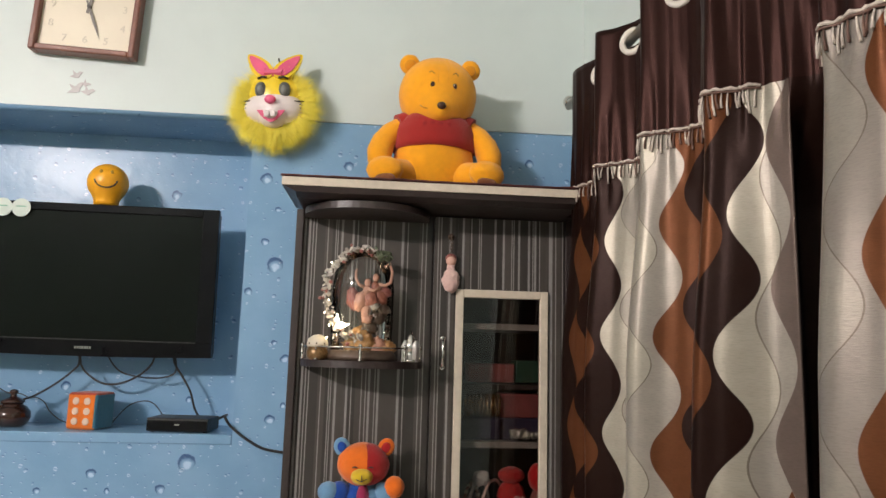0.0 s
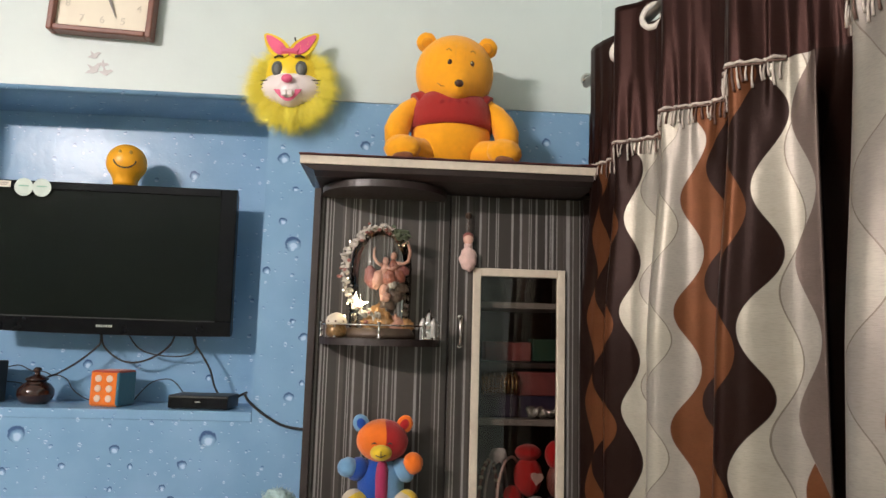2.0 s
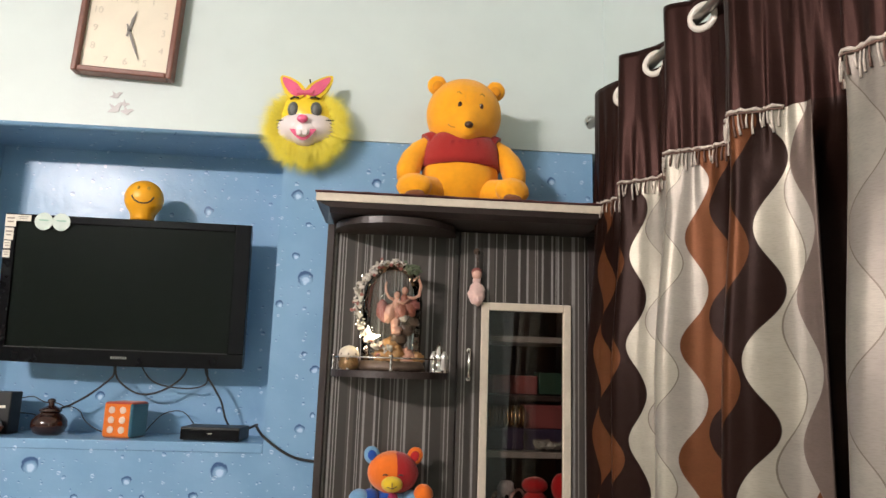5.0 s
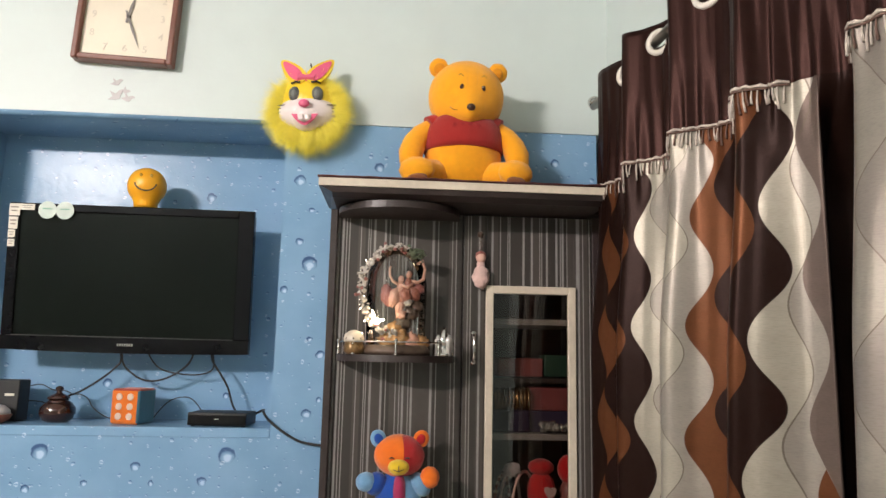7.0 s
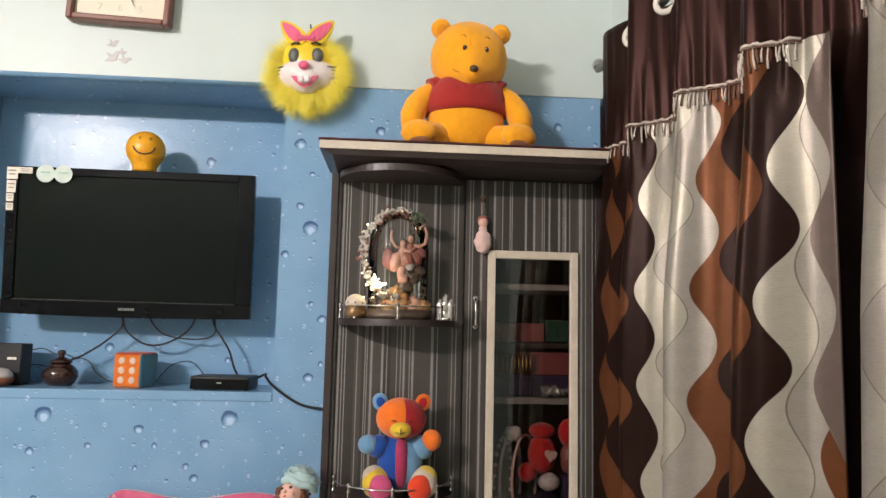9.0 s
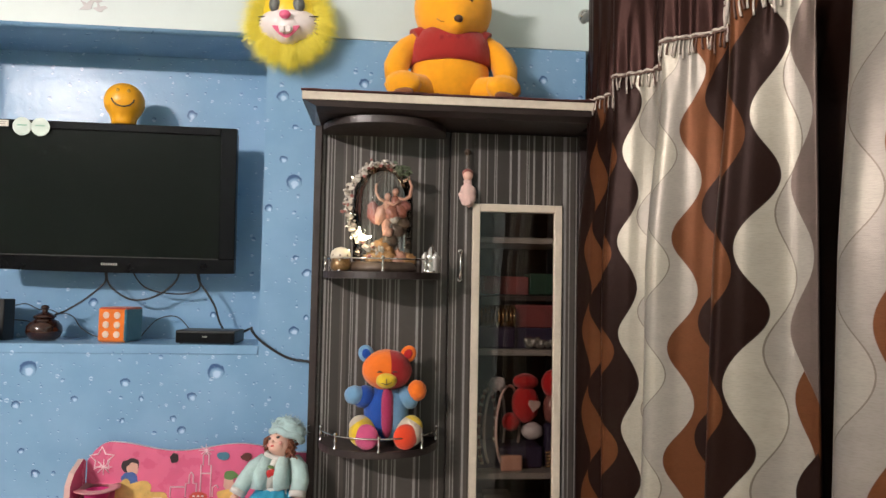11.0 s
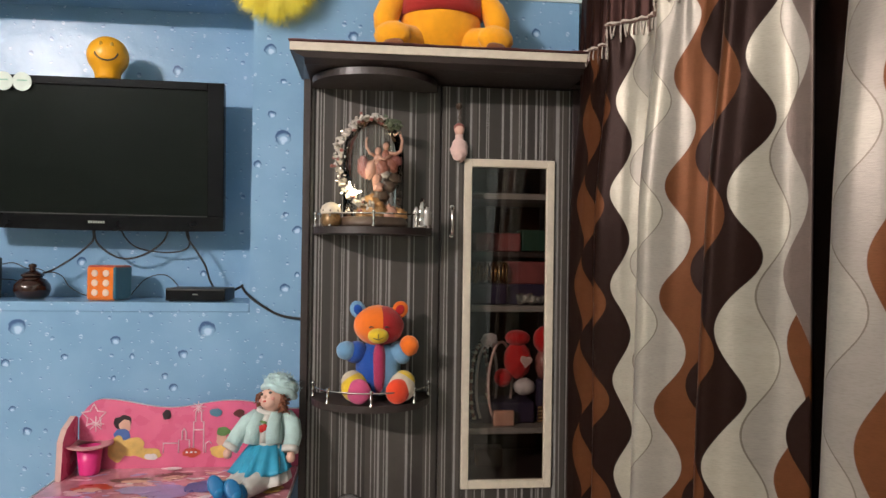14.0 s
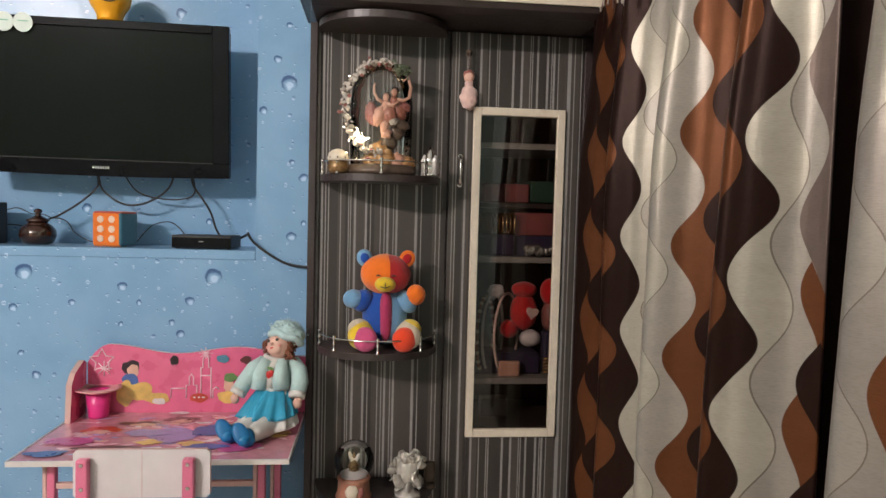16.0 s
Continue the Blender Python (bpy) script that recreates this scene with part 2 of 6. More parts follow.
    nt.links.new(w.outputs["Fac"], bp.inputs["Height"])
    nt.links.new(bp.outputs["Normal"], b.inputs["Normal"])
    return m


M_WALL = mat("mint_paint", (0.565, 0.648, 0.625), 0.45, var=0.04, scale=8, bump=0.08, bump_scale=60)
M_CEIL = mat("white_distemper", (0.75, 0.75, 0.72), 0.8, var=0.04, scale=6)
M_FLOOR = mat("floor_tile", (0.56, 0.50, 0.43), 0.25, var=0.12, scale=10)
M_PAPER = wallpaper_material()
M_STRIPE = stripe_material()
M_DARK = mat("dark_laminate", (0.032, 0.022, 0.020), 0.42, var=0.25, scale=70)
M_CREAMEDGE = mat("cream_edge", (0.62, 0.55, 0.44), 0.45, var=0.1, scale=60)
M_CHROME = mat("chrome", (0.62, 0.60, 0.57), 0.18, metal=1.0, var=0.08)
M_BLACK = mat("black_gloss_plastic", (0.005, 0.005, 0.006), 0.14, var=0.1, spec=0.18)
M_SCREEN = mat("tv_screen", (0.006, 0.008, 0.0065), 0.15, var=0.0, spec=0.13)
M_MATTBLACK = mat("matt_black_plastic", (0.015, 0.015, 0.016), 0.5, var=0.2)
M_PINK = mat("pink_laminate", (0.66, 0.16, 0.27), 0.3, var=0.08, scale=20, coat=0.3)
M_WHITE = mat("white_board", (0.62, 0.58, 0.58), 0.4, var=0.08, scale=20)

# ---- mesh helpers ----


class Shape:
    """Collects pieces with their materials into one mesh."""

    def __init__(self):
        self.bm, self.mats = bmesh.new(), []

    def _slot(self, m):
        if m not in self.mats:
            self.mats.append(m)
        return self.mats.index(m)

    def _paint(self, faces, m, smooth):
        k = self._slot(m)
        for f in faces:
            f.material_index, f.smooth = k, smooth

    def _faces(self, verts):
        return {f for v in verts for f in v.link_faces}

    def box(self, c, s, m, bevel=0.0, rot=None, seg=2):
        r = bmesh.ops.create_cube(self.bm, size=1.0)
        vs = r["verts"]
        mx = Matrix.Translation(c) @ (rot or Matrix.Identity(4)) @ Matrix.Diagonal((*s, 1))
        bmesh.ops.transform(self.bm, matrix=mx, verts=vs)
        fs = self._faces(vs)
        self._paint(fs, m, False)
        if bevel:
            es = {e for f in fs for e in f.edges}
            out = bmesh.ops.bevel(self.bm, geom=list(es), offset=bevel, segments=seg, affect="EDGES", profile=0.5)
            k = self._slot(m)
            for f in out["faces"]:
                f.material_index, f.smooth = k, True
        return self

    def ball(self, c, r, m, rot=None, u=24, v=16, rough=0.0, squash=None):
        if isinstance(r, (int, float)):
            r = (r, r, r)
        out = bmesh.ops.create_uvsphere(self.bm, u_segments=u, v_segments=v, radius=1.0)
        vs = out["verts"]
        if squash:
            for w in vs:
                squash(w.co)
        if rough:
            for w in vs:
                w.co *= 1 + rough * noise.noise(w.co * 3.1 + Vector(c) * 40)
        mx = Matrix.Translation(c) @ (rot or Matrix.Identity(4)) @ Matrix.Diagonal((*r, 1))
        bmesh.ops.transform(self.bm, matrix=mx, verts=vs)
        self._paint(self._faces(vs), m, True)
        return self

    def lathe(self, c, profile, m, n=32, rot=None, caps=True):
        """profile: (radius, height) from below to above."""
        mx = Matrix.Translation(c) @ (rot or Matrix.Identity(4))
        rings = []
        for r, z in profile:
            rings.append([self.bm.verts.new(mx @ Vector((r * math.cos(a), r * math.sin(a), z))) for a in (2 * math.pi * i / n for i in range(n))])
        fs = []
        for a, b in zip(rings, rings[1:]):
            for i in range(n):
                fs.append(self.bm.faces.new((a[i], a[(i + 1) % n], b[(i + 1) % n], b[i])))
        if caps:
            fs.append(self.bm.faces.new(list(reversed(rings[0]))))
            fs.append(self.bm.faces.new(rings[-1]))
        self._paint(fs, m, True)
        if caps:
            fs[-1].smooth = fs[-2].smooth = False
        return self

    def tube(self, pts, r, m, n=10, closed=False):
        pts = [Vector(p) for p in pts]
        rings = []
        k = len(pts)
        side = None
        for i, p in enumerate(pts):
            a, b = (pts[(i - 1) % k], pts[(i + 1) % k]) if closed else (pts[max(i - 1, 0)], pts[min(i + 1, k - 1)])
            d = (b - a).normalized()
            if side is None:
                side = d.orthogonal().normalized()
            side = (side - d * side.dot(d)).normalized()
            up = d.cross(side)
            rad = r[i] if isinstance(r, (list, tuple)) else r
            rings.append([self.bm.verts.new(p + rad * (side * math.cos(t) + up * math.sin(t))) for t in (2 * math.pi * j / n for j in range(n))])
        fs = []
        pairs = list(zip(rings, rings[1:])) + ([(rings[-1], rings[0])] if closed else [])
        for a, b in pairs:
            for j in range(n):
                fs.append(self.bm.faces.new((a[j], a[(j + 1) % n], b[(j + 1) % n], b[j])))
        self._paint(fs, m, True)
        if not closed:
            caps = [self.bm.faces.new(list(reversed(rings[0]))), self.bm.faces.new(rings[-1])]
            self._paint(caps, m, False)
        return self

    def slab(self, outline, depth, m, place=None, edge=None, bevel=0.0):
        """An outline in local x, z, pushed back along local y by depth."""
        mx = place or Matrix.Identity(4)
        front = [self.bm.verts.new(mx @ Vector((x, 0, z))) for x, z in outline]
        back = [self.bm.verts.new(mx @ Vector((x, depth, z))) for x, z in outline]
        n = len(outline)
        ff = [self.bm.faces.new(front), self.bm.faces.new(list(reversed(back)))]
        sides = [self.bm.faces.new((front[i], back[i], back[(i + 1) % n], front[(i + 1) % n])) for i in range(n)]
        self._paint(ff, m, False)
        self._paint(sides, edge or m, False)
        return self

    def mesh(self, name):
        bmesh.ops.recalc_face_normals(self.bm, faces=self.bm.faces)
        me = bpy.data.meshes.new(name)
        self.bm.to_mesh(me)
        self.bm.free()
        for m in self.mats:
            me.materials.append(m)
        return me


def part(name, shape, parent=None, label=""):
    """One mesh object from a shape, under a thing or a part."""
    ob = new(name, shape.mesh(name))
    if parent:
        ob.parent = parent
    if label:
        tagged(ob, label)
    return ob


def thing(name, label, category, group="", kind="", at=None):
    ob = new(name)
    if at is not None:
        ob.matrix_basis = at
    return tagged(ob, label, category, group, kind)


def structure(name, shape, label, category):
    return tagged(part(name, shape), label, category, "", "structure")


def span(sh, x0, x1, y0, y1, z0, z1, m, bevel=0.0):
    return sh.box(((x0 + x1) / 2, (y0 + y1) / 2, (z0 + z1) / 2), (x1 - x0, y1 - y0, z1 - z0), m, bevel)


# ---- the room ----
XL, XR, YB, YW, TOP = -3.75, 0.69, -1.9, 2.5, 3.1
BORDER = 2.005
RX0, RX1, RZ0, RY = -1.45, -0.415, 1.0, 2.74

# floor, ceiling, west and south walls: unseen, added to enclose and bounce light
structure("floor", span(Shape(), XL - 0.2, XR + 1.7, YB - 0.2, 3.3, -0.1, 0.0, M_FLOOR), "beige tiled floor of the room", "floor")
structure("ceiling", span(Shape(), XL - 0.2, XR + 1.7, YB - 0.2, 3.3, TOP, TOP + 0.1, M_CEIL), "white plastered ceiling", "ceiling")
structure("wall_west", span(Shape(), XL - 0.15, XL, YB, 3.0, 0, TOP, M_WALL), "mint green painted wall", "wall")
structure("wall_south", span(Shape(), XL - 0.15, XR + 1.6, YB - 0.15, YB, 0, TOP, M_WALL), "mint green painted wall", "wall")
# the east wall runs out a little towards the south
EAST = pose(XR, 2.5, 0, 0, 0, 4.57)
sh = Shape()
span(sh, 0, 0.12, -4.6, -2.25, 0, TOP, M_WALL)
span(sh, 0, 0.12, -0.22, 0.5, 0, TOP, M_WALL)
span(sh, 0, 0.12, -2.25, -0.22, 2.03, TOP, M_WALL)
structure("wall_east", sh, "mint green wall with a curtained doorway", "wall").matrix_basis = EAST
# dark backing added behind the doorway; its colour stands for lack of light
M_GAPDARK = mat("gap_darkness", (0.12, 0.11, 0.10), 0.7)
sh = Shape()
span(sh, XR + 1.5, XR + 1.6, YB - 0.1, 3.2, 0, TOP, M_GAPDARK)
span(sh, XR + 0.12, XR + 1.5, 3.0, 3.1, 0, TOP, M_GAPDARK)
structure("wall_gap_backing", sh, "added dark wall standing for the unlit gap behind the curtains", "wall")

# north wall: mint above, wallpapered below, with a niche for the television and one for the cabinet
CX0, CX1 = -0.2, 0.6
sh = Shape()
span(sh, XL, XR, YW + 0.004, 3.0, BORDER + 0.004, TOP, M_WALL)
structure("wall_north", sh, "pale mint green painted upper wall", "wall")
sh = Shape()
span(sh, XL, RX0, YW, 2.9, 0, BORDER, M_PAPER)
span(sh, RX1, CX0, YW, 2.9, 0, BORDER, M_PAPER)
span(sh, RX0, RX1, YW, 2.9, 0, RZ0 - 0.03, M_PAPER)
span(sh, RX0, RX1, YW, 2.9, BORDER - 0.012, BORDER, M_PAPER)
span(sh, CX0, CX1 + 0.045, YW, 2.9, 1.7, BORDER, M_PAPER)
span(sh, CX0, CX1 + 0.045, 2.82, 2.9, 0, 1.7, M_PAPER)
structure("ledge", span(Shape(), RX0, RX1, YW - 0.003, 2.9, RZ0 - 0.03, RZ0, M_PAPER, 0.003), "glossy papered ledge of the television niche", "ledge")
structure("wall_niche", span(Shape(), RX0, RX1, RY, 2.9, RZ0, BORDER - 0.012, M_PAPER), "glossy blue papered back of the niche", "wall")
structure("wall_north_papered", sh, "glossy blue wallpaper printed with water drops", "wall")

structure("trim", Shape().tube([(XL, YW + 0.001, BORDER - 0.004), (RX1, YW + 0.001, BORDER - 0.004)], 0.009, M_PAPER, 12), "rounded glossy blue edging above the niche", "trim")

# lamps of the room: a tube on the west wall
M_TUBE = bpy.data.materials.new("tube_glow")
M_TUBE.use_nodes = True
_b = M_TUBE.node_tree.nodes["Principled BSDF"]
_b.inputs["Emission Color"].default_value = (1.0, 0.93, 0.80, 1)
_b.inputs["Emission Strength"].default_value = 12.0


def tube_light():
    t = thing("tube_light", "white fluorescent tube light on the wall", "light")
    part("tube", Shape().tube([(-3.45, YB + 0.07, 2.85), (-2.25, YB + 0.07, 2.85)], 0.014, M_TUBE), t)
    part("batten", span(Shape(), -3.5, -2.2, YB + 0.002, YB + 0.04, 2.82, 2.88, M_CEIL, 0.004), t)
    lamp = bpy.data.lights.new("tube_lamp", "AREA")
    lamp.shape, lamp.size, lamp.size_y = "RECTANGLE", 1.2, 0.10
    lamp.energy, lamp.color = TUBE_POWER, LAMP_COLOUR
    ob = new("tube_lamp", lamp)
    ob.matrix_basis = look((-2.85, YB + 0.11, 2.85), (1.6, 0.9, 1.35))
    # the light that the same tube throws upwards onto the ceiling
    up = bpy.data.lights.new("tube_lamp_up", "AREA")
    up.shape, up.size, up.size_y = "RECTANGLE", 1.2, 0.10
    up.energy, up.color = UP_POWER, LAMP_COLOUR
    new("tube_lamp_up", up).matrix_basis = look((-2.85, YB + 0.16, 2.87), (-0.9, 0.5, 3.9))


tube_light()


# ---- cabinet ----
CF = 2.386   # face of the door
CL, CM, CR = -0.243, 0.178, 0.612


def half_round(cx, half, y0, depth, z0, z1, m, n=28):
    """A shelf with a bowed front."""
    s = Shape()
    pts = [(cx + half * math.cos(a), y0 - depth * math.sin(a) ** 0.8) for a in (math.pi * i / n for i in range(n + 1))]
    lo = [s.bm.verts.new((x, y, z0)) for x, y in pts]
    hi = [s.bm.verts.new((x, y, z1)) for x, y in pts]
    fs = [s.bm.faces.new(lo), s.bm.faces.new(list(reversed(hi)))]
    for i in range(len(pts)):
        j = (i + 1) % len(pts)
        fs.append(s.bm.faces.new((lo[i], lo[j], hi[j], hi[i])))
    s._paint(fs, m, False)
    return s


SHELVES = (1.238, 0.735, 0.305)
SHC, SHH, SHD = -0.028, 0.180, 0.200


def cabinet():
    c = thing("showcase_cabinet", "tall dark striped laminate showcase cabinet with glazed door", "cabinet")
    s = Shape()
    span(s, CL, CL + 0.022, CF - 0.012, 2.81, 0.0, 1.687, M_DARK, 0.002)
    span(s, CR - 0.022, CR, CF - 0.012, 2.81, 0.0, 1.687, M_DARK, 0.002)
    span(s, CM - 0.004, CM + 0.014, CF + 0.022, 2.81, 0.0, 1.687, M_DARK)
    span(s, CM + 0.014, CR - 0.022, 2.79, 2.81, 0.0, 1.687, M_DARK)
    part("carcass", s, c)
    part("filler_strip", span(Shape(), CR + 0.001, XR - 0.004, CF + 0.03, CF + 0.05, 0.0, 1.698, M_DARK), c)
    s = Shape()
    span(s, CL + 0.022, CM - 0.004, CF + 0.012, CF + 0.03, 0.0, 1.688, M_STRIPE)
    part("back_panel", s, c, "dark laminate with pale upright stripes")
    # cornice: thick top board with cream edge over a canted dark moulding
    s = Shape()
    span(s, -0.262, 0.585, 2.17, 2.49, 1.712, 1.737, M_DARK, 0.002)
    part("top_board", s, c)
    s = Shape()
    span(s, -0.262, 0.585, 2.164, 2.17, 1.713, 1.736, M_CREAMEDGE, 0.001)
    part("edge_band", s, c, "cream edge strip")
    s = Shape()
    prof = [(2.172, 1.712), (2.178, 1.698), (2.21, 1.688), (2.49, 1.688), (2.49, 1.712)]
    for x0, x1 in ((-0.255, 0.58),):
        a = [s.bm.verts.new((x0 + (0 if z > 1.70 else 0.03), y, z)) for y, z in prof]
        b = [s.bm.verts.new((x1, y, z)) for y, z in prof]
        n = len(prof)
        fs = [s.bm.faces.new(a), s.bm.faces.new(list(reversed(b)))] + [s.bm.faces.new((a[i], b[i], b[(i + 1) % n], a[(i + 1) % n])) for i in range(n)]
        s._paint(fs, M_DARK, False)
    part("cornice", s, c)
    part("cornice_return", span(Shape(), 0.586, 0.686, 2.335, 2.49, 1.69, 1.736, M_DARK), c)
    part("shelf", half_round(SHC, SHH + 0.01, CF + 0.01, SHD, 1.664, 1.684, M_DARK), c)
    for z in SHELVES:
        part("shelf", half_round(SHC, SHH, CF + 0.012, SHD, z - 0.02, z, M_DARK), c)
        if z == SHELVES[2]:
            continue
        rail = Shape()
        pts = []
        for i in range(25):
            a = math.pi * i / 24
            pts.append((SHC + (SHH - 0.006) * math.cos(a), CF - 0.002 - (SHD - 0.008) * math.sin(a) ** 0.8, z + 0.037))
        rail.tube(pts, 0.0022, M_CHROME, 8)
        part("gallery_rail", rail, c, "thin chrome gallery rail")
        for i in (1, 6, 12, 18, 23):
            x, y, zz = pts[i]
            post = Shape()
            post.lathe((x, y, z), [(0.006, 0), (0.006, 0.003), (0.0035, 0.006), (0.0035, 0.018), (0.0055, 0.021), (0.0035, 0.024), (0.0035, 0.036), (0.006, 0.04), (0.004, 0.045), (0.001, 0.047)], M_CHROME, 12)
            part("rail_post", post, c)
    # door: striped leaf with a cream glazing frame
    d = Shape()
    fx0, fx1, fz0, fz1 = 0.25, 0.536, 0.438, 1.46
    span(d, CM + 0.002, fx0 + 0.004, CF, CF + 0.018, 0.02, 1.684, M_STRIPE, 0.001)
    span(d, fx1 - 0.004, CR - 0.024, CF, CF + 0.018, 0.02, 1.684, M_STRIPE, 0.001)
    span(d, fx0 + 0.004, fx1 - 0.004, CF, CF + 0.018, fz1 - 0.004, 1.684, M_STRIPE)
    span(d, fx0 + 0.004, fx1 - 0.004, CF, CF + 0.018, 0.02, fz0 + 0.004, M_STRIPE)
    door = part("door", d, c, "striped laminate door leaf")
    w = 0.024
    for x0, x1, z0, z1 in ((fx0, fx0 + w, fz0, fz1), (fx1 - w, fx1, fz0, fz1), (fx0 + w, fx1 - w, fz1 - w, fz1), (fx0 + w, fx1 - w, fz0, fz0 + w)):
        part("glazing_bar", span(Shape(), x0, x1, CF - 0.012, CF + 0.010, z0, z1, M_CREAMEDGE, 0.0025), door, "cream painted frame bar")
    pane = part("glass_pane", span(Shape(), fx0 + w - 0.003, fx1 - w + 0.003, CF + 0.001, CF + 0.005, fz0 + w - 0.003, fz1 - w + 0.003, M_GLASS), door, "lightly smoked glass pane")
    pane.visible_shadow = False
    h = Shape()
    h.tube([(0.213, CF - 0.001, 1.222), (0.213, CF - 0.014, 1.228), (0.213, CF - 0.020, 1.245), (0.213, CF - 0.022, 1.265), (0.213, CF - 0.020, 1.285), (0.213, CF - 0.014, 1.302), (0.213, CF - 0.001, 1.308)], [0.006, 0.006, 0.0045, 0.006, 0.0045, 0.006, 0.006], M_CHROME, 12)
    h.lathe((0.213, CF - 0.001, 1.308), [(0.009, 0), (0.009, 0.003), (0.006, 0.005)], M_CHROME, 16, pose(0, 0, 0, 90))
    h.lathe((0.213, CF - 0.001, 1.222), [(0.009, 0), (0.009, 0.003), (0.006, 0.005)], M_CHROME, 16, pose(0, 0, 0, 90))
    part("handle", h, door, "chrome bow handle")
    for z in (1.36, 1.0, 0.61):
        part("inner_shelf", span(Shape(), CM + 0.014, CR - 0.022, CF + 0.05, 2.79, z - 0.018, z, M_INNER), c, "white inner shelf, greyed for the dim interior")


# white shelves greyed to carry the dimness inside the cabinet
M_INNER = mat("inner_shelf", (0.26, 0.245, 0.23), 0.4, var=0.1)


def thin_glass(name, tint, ior=1.5):
    """A pane too thin to bend light: clear with a mirror-like sheen on top."""
    m = bpy.data.materials.new(name)
    m.use_nodes = True
    nt = m.node_tree
    out = nt.nodes["Material Output"]
    clear = nt.nodes.new("ShaderNodeBsdfTransparent")
    clear.inputs[0].default_value = (*tint, 1)
    gloss = nt.nodes.new("ShaderNodeBsdfGlossy")
    gloss.inputs["Roughness"].default_value = 0.02
    fr = nt.nodes.new("ShaderNodeFresnel")
    fr.inputs["IOR"].default_value = ior
    mx = nt.nodes.new("ShaderNodeMixShader")
    nt.links.new(fr.outputs[0], mx.inputs[0])
    nt.links.new(clear.outputs[0], mx.inputs[1])
    nt.links.new(gloss.outputs[0], mx.inputs[2])
    nt.links.new(mx.outputs[0], out.inputs["Surface"])
    return m


# tint tuned to dim the view into the cabinet
M_GLASS = thin_glass("smoked_glass", (0.72, 0.68, 0.64), 1.6)
cabinet()

# ---- television ----


def television():
    tilt = pose(-0.914, 2.583, 1.4665, 4.5, 0.3, 0)
    t = thing("television", "black glossy flat screen television mounted on the wall", "television", at=tilt)
    W, H = 0.398, 0.243
    s = Shape()
    s.box((0, 0.028, 0), (2 * W - 0.01, 0.05, 2 * H - 0.01), M_MATTBLACK, 0.012)
    s.box((0, 0.058, -0.02), (0.5, 0.03, 0.30), M_MATTBLACK, 0.01)
    part("back_cover", s, t)
    sx0, sx1, sz0, sz1 = -W + 0.035, W - 0.052, -H + 0.052, H - 0.026
    for x0, x1, z0, z1 in ((-W, sx0, sz0, H), (sx1, W, sz0, H), (sx0, sx1, sz1, H)):
        part("bezel", span(Shape(), x0, x1, -0.012, 0.012, z0, z1, M_BLACK, 0.003), t)
    n = 20
    out = [(-W + 2 * W * i / n, -H + 0.006 * (2 * i / n - 1) ** 2) for i in range(n + 1)] + [(W, sz0), (-W, sz0)]
    part("lower_bezel", Shape().slab(out, 0.026, M_BLACK, pose(0, -0.014, 0)), t)
    part("trim_line", span(Shape(), sx0, sx1, -0.016, -0.013, sz0 - 0.001, sz0 + 0.002, M_MATTBLACK), t)
    part("screen", span(Shape(), sx0 - 0.002, sx1 + 0.002, -0.004, 0.01, sz0 - 0.002, sz1 + 0.002, M_SCREEN), t)
    s = Shape()
    for i in range(7):
        s.box((-0.022 + i * 0.0075, -0.0155, -H + 0.028), (0.0055, 0.003, 0.008), M_CHROME)
    part("logo_bars", s, t, "silver logo bars")
    st = Shape()
    for x, z, w, h in ((-W + 0.018, H - 0.024, 0.034, 0.040), (-W + 0.016, H - 0.068, 0.028, 0.040), (-W + 0.013, H - 0.104, 0.022, 0.026), (-W + 0.013, H - 0.134, 0.022, 0.024), (-W + 0.058, H - 0.014, 0.046, 0.020)):
        st.box((x, -0.0135, z), (w, 0.002, h), M_LABEL)
        st.box((x, -0.0148, z + h * 0.2), (w * 0.7, 0.001, h * 0.12), M_LABELINK)
        st.box((x, -0.0148, z - h * 0.1), (w * 0.55, 0.001, h * 0.12), M_LABELINK)
    part("sticker", st, t, "cream information stickers")
    for x in (-W + 0.122, -W + 0.178):
        s = Shape()
        s.lathe((x, -0.0125, H - 0.022), [(0.029, 0), (0.029, 0.002)], M_STICK, 28, pose(0, 0, 0, 90))
        s.box((x, -0.0148, H - 0.018), (0.03, 0.001, 0.004), M_LABELINK2)
        part("round_sticker", s, t, "round pale green sticker")


M_LABEL = mat("cream_sticker", (0.72, 0.68, 0.58), 0.5)
M_LABELINK = mat("sticker_ink", (0.28, 0.24, 0.20), 0.5)
M_STICK = mat("pale_green_sticker", (0.52, 0.62, 0.55), 0.4)
M_LABELINK2 = mat("sticker_green_ink", (0.2, 0.42, 0.3), 0.5)
television()

# ---- curtains ----
HEAD = 1.745   # where the header meets the patterned cloth


def smooth_run(plan, n=10):
    fine, k = [], len(plan)
    for i in range(k - 1):
        p0, p1, p2, p3 = (Vector(plan[max(0, min(k - 1, j))]) for j in (i - 1, i, i + 1, i + 2))
        for s in range(n):
            t = s / n
            fine.append(0.5 * ((2 * p1) + (p2 - p0) * t + (2 * p0 - 5 * p1 + 4 * p2 - p3) * t * t + (3 * p1 - p0 - 3 * p2 + p3) * t ** 3))
    fine.append(Vector(plan[-1]))
    run = [0.0]
    for a, b in zip(fine, fine[1:]):
        run.append(run[-1] + (b - a).length)
    return fine, run


def ease(v):
    v = max(0.0, min(1.0, v))
    return v * v * (3 - 2 * v)


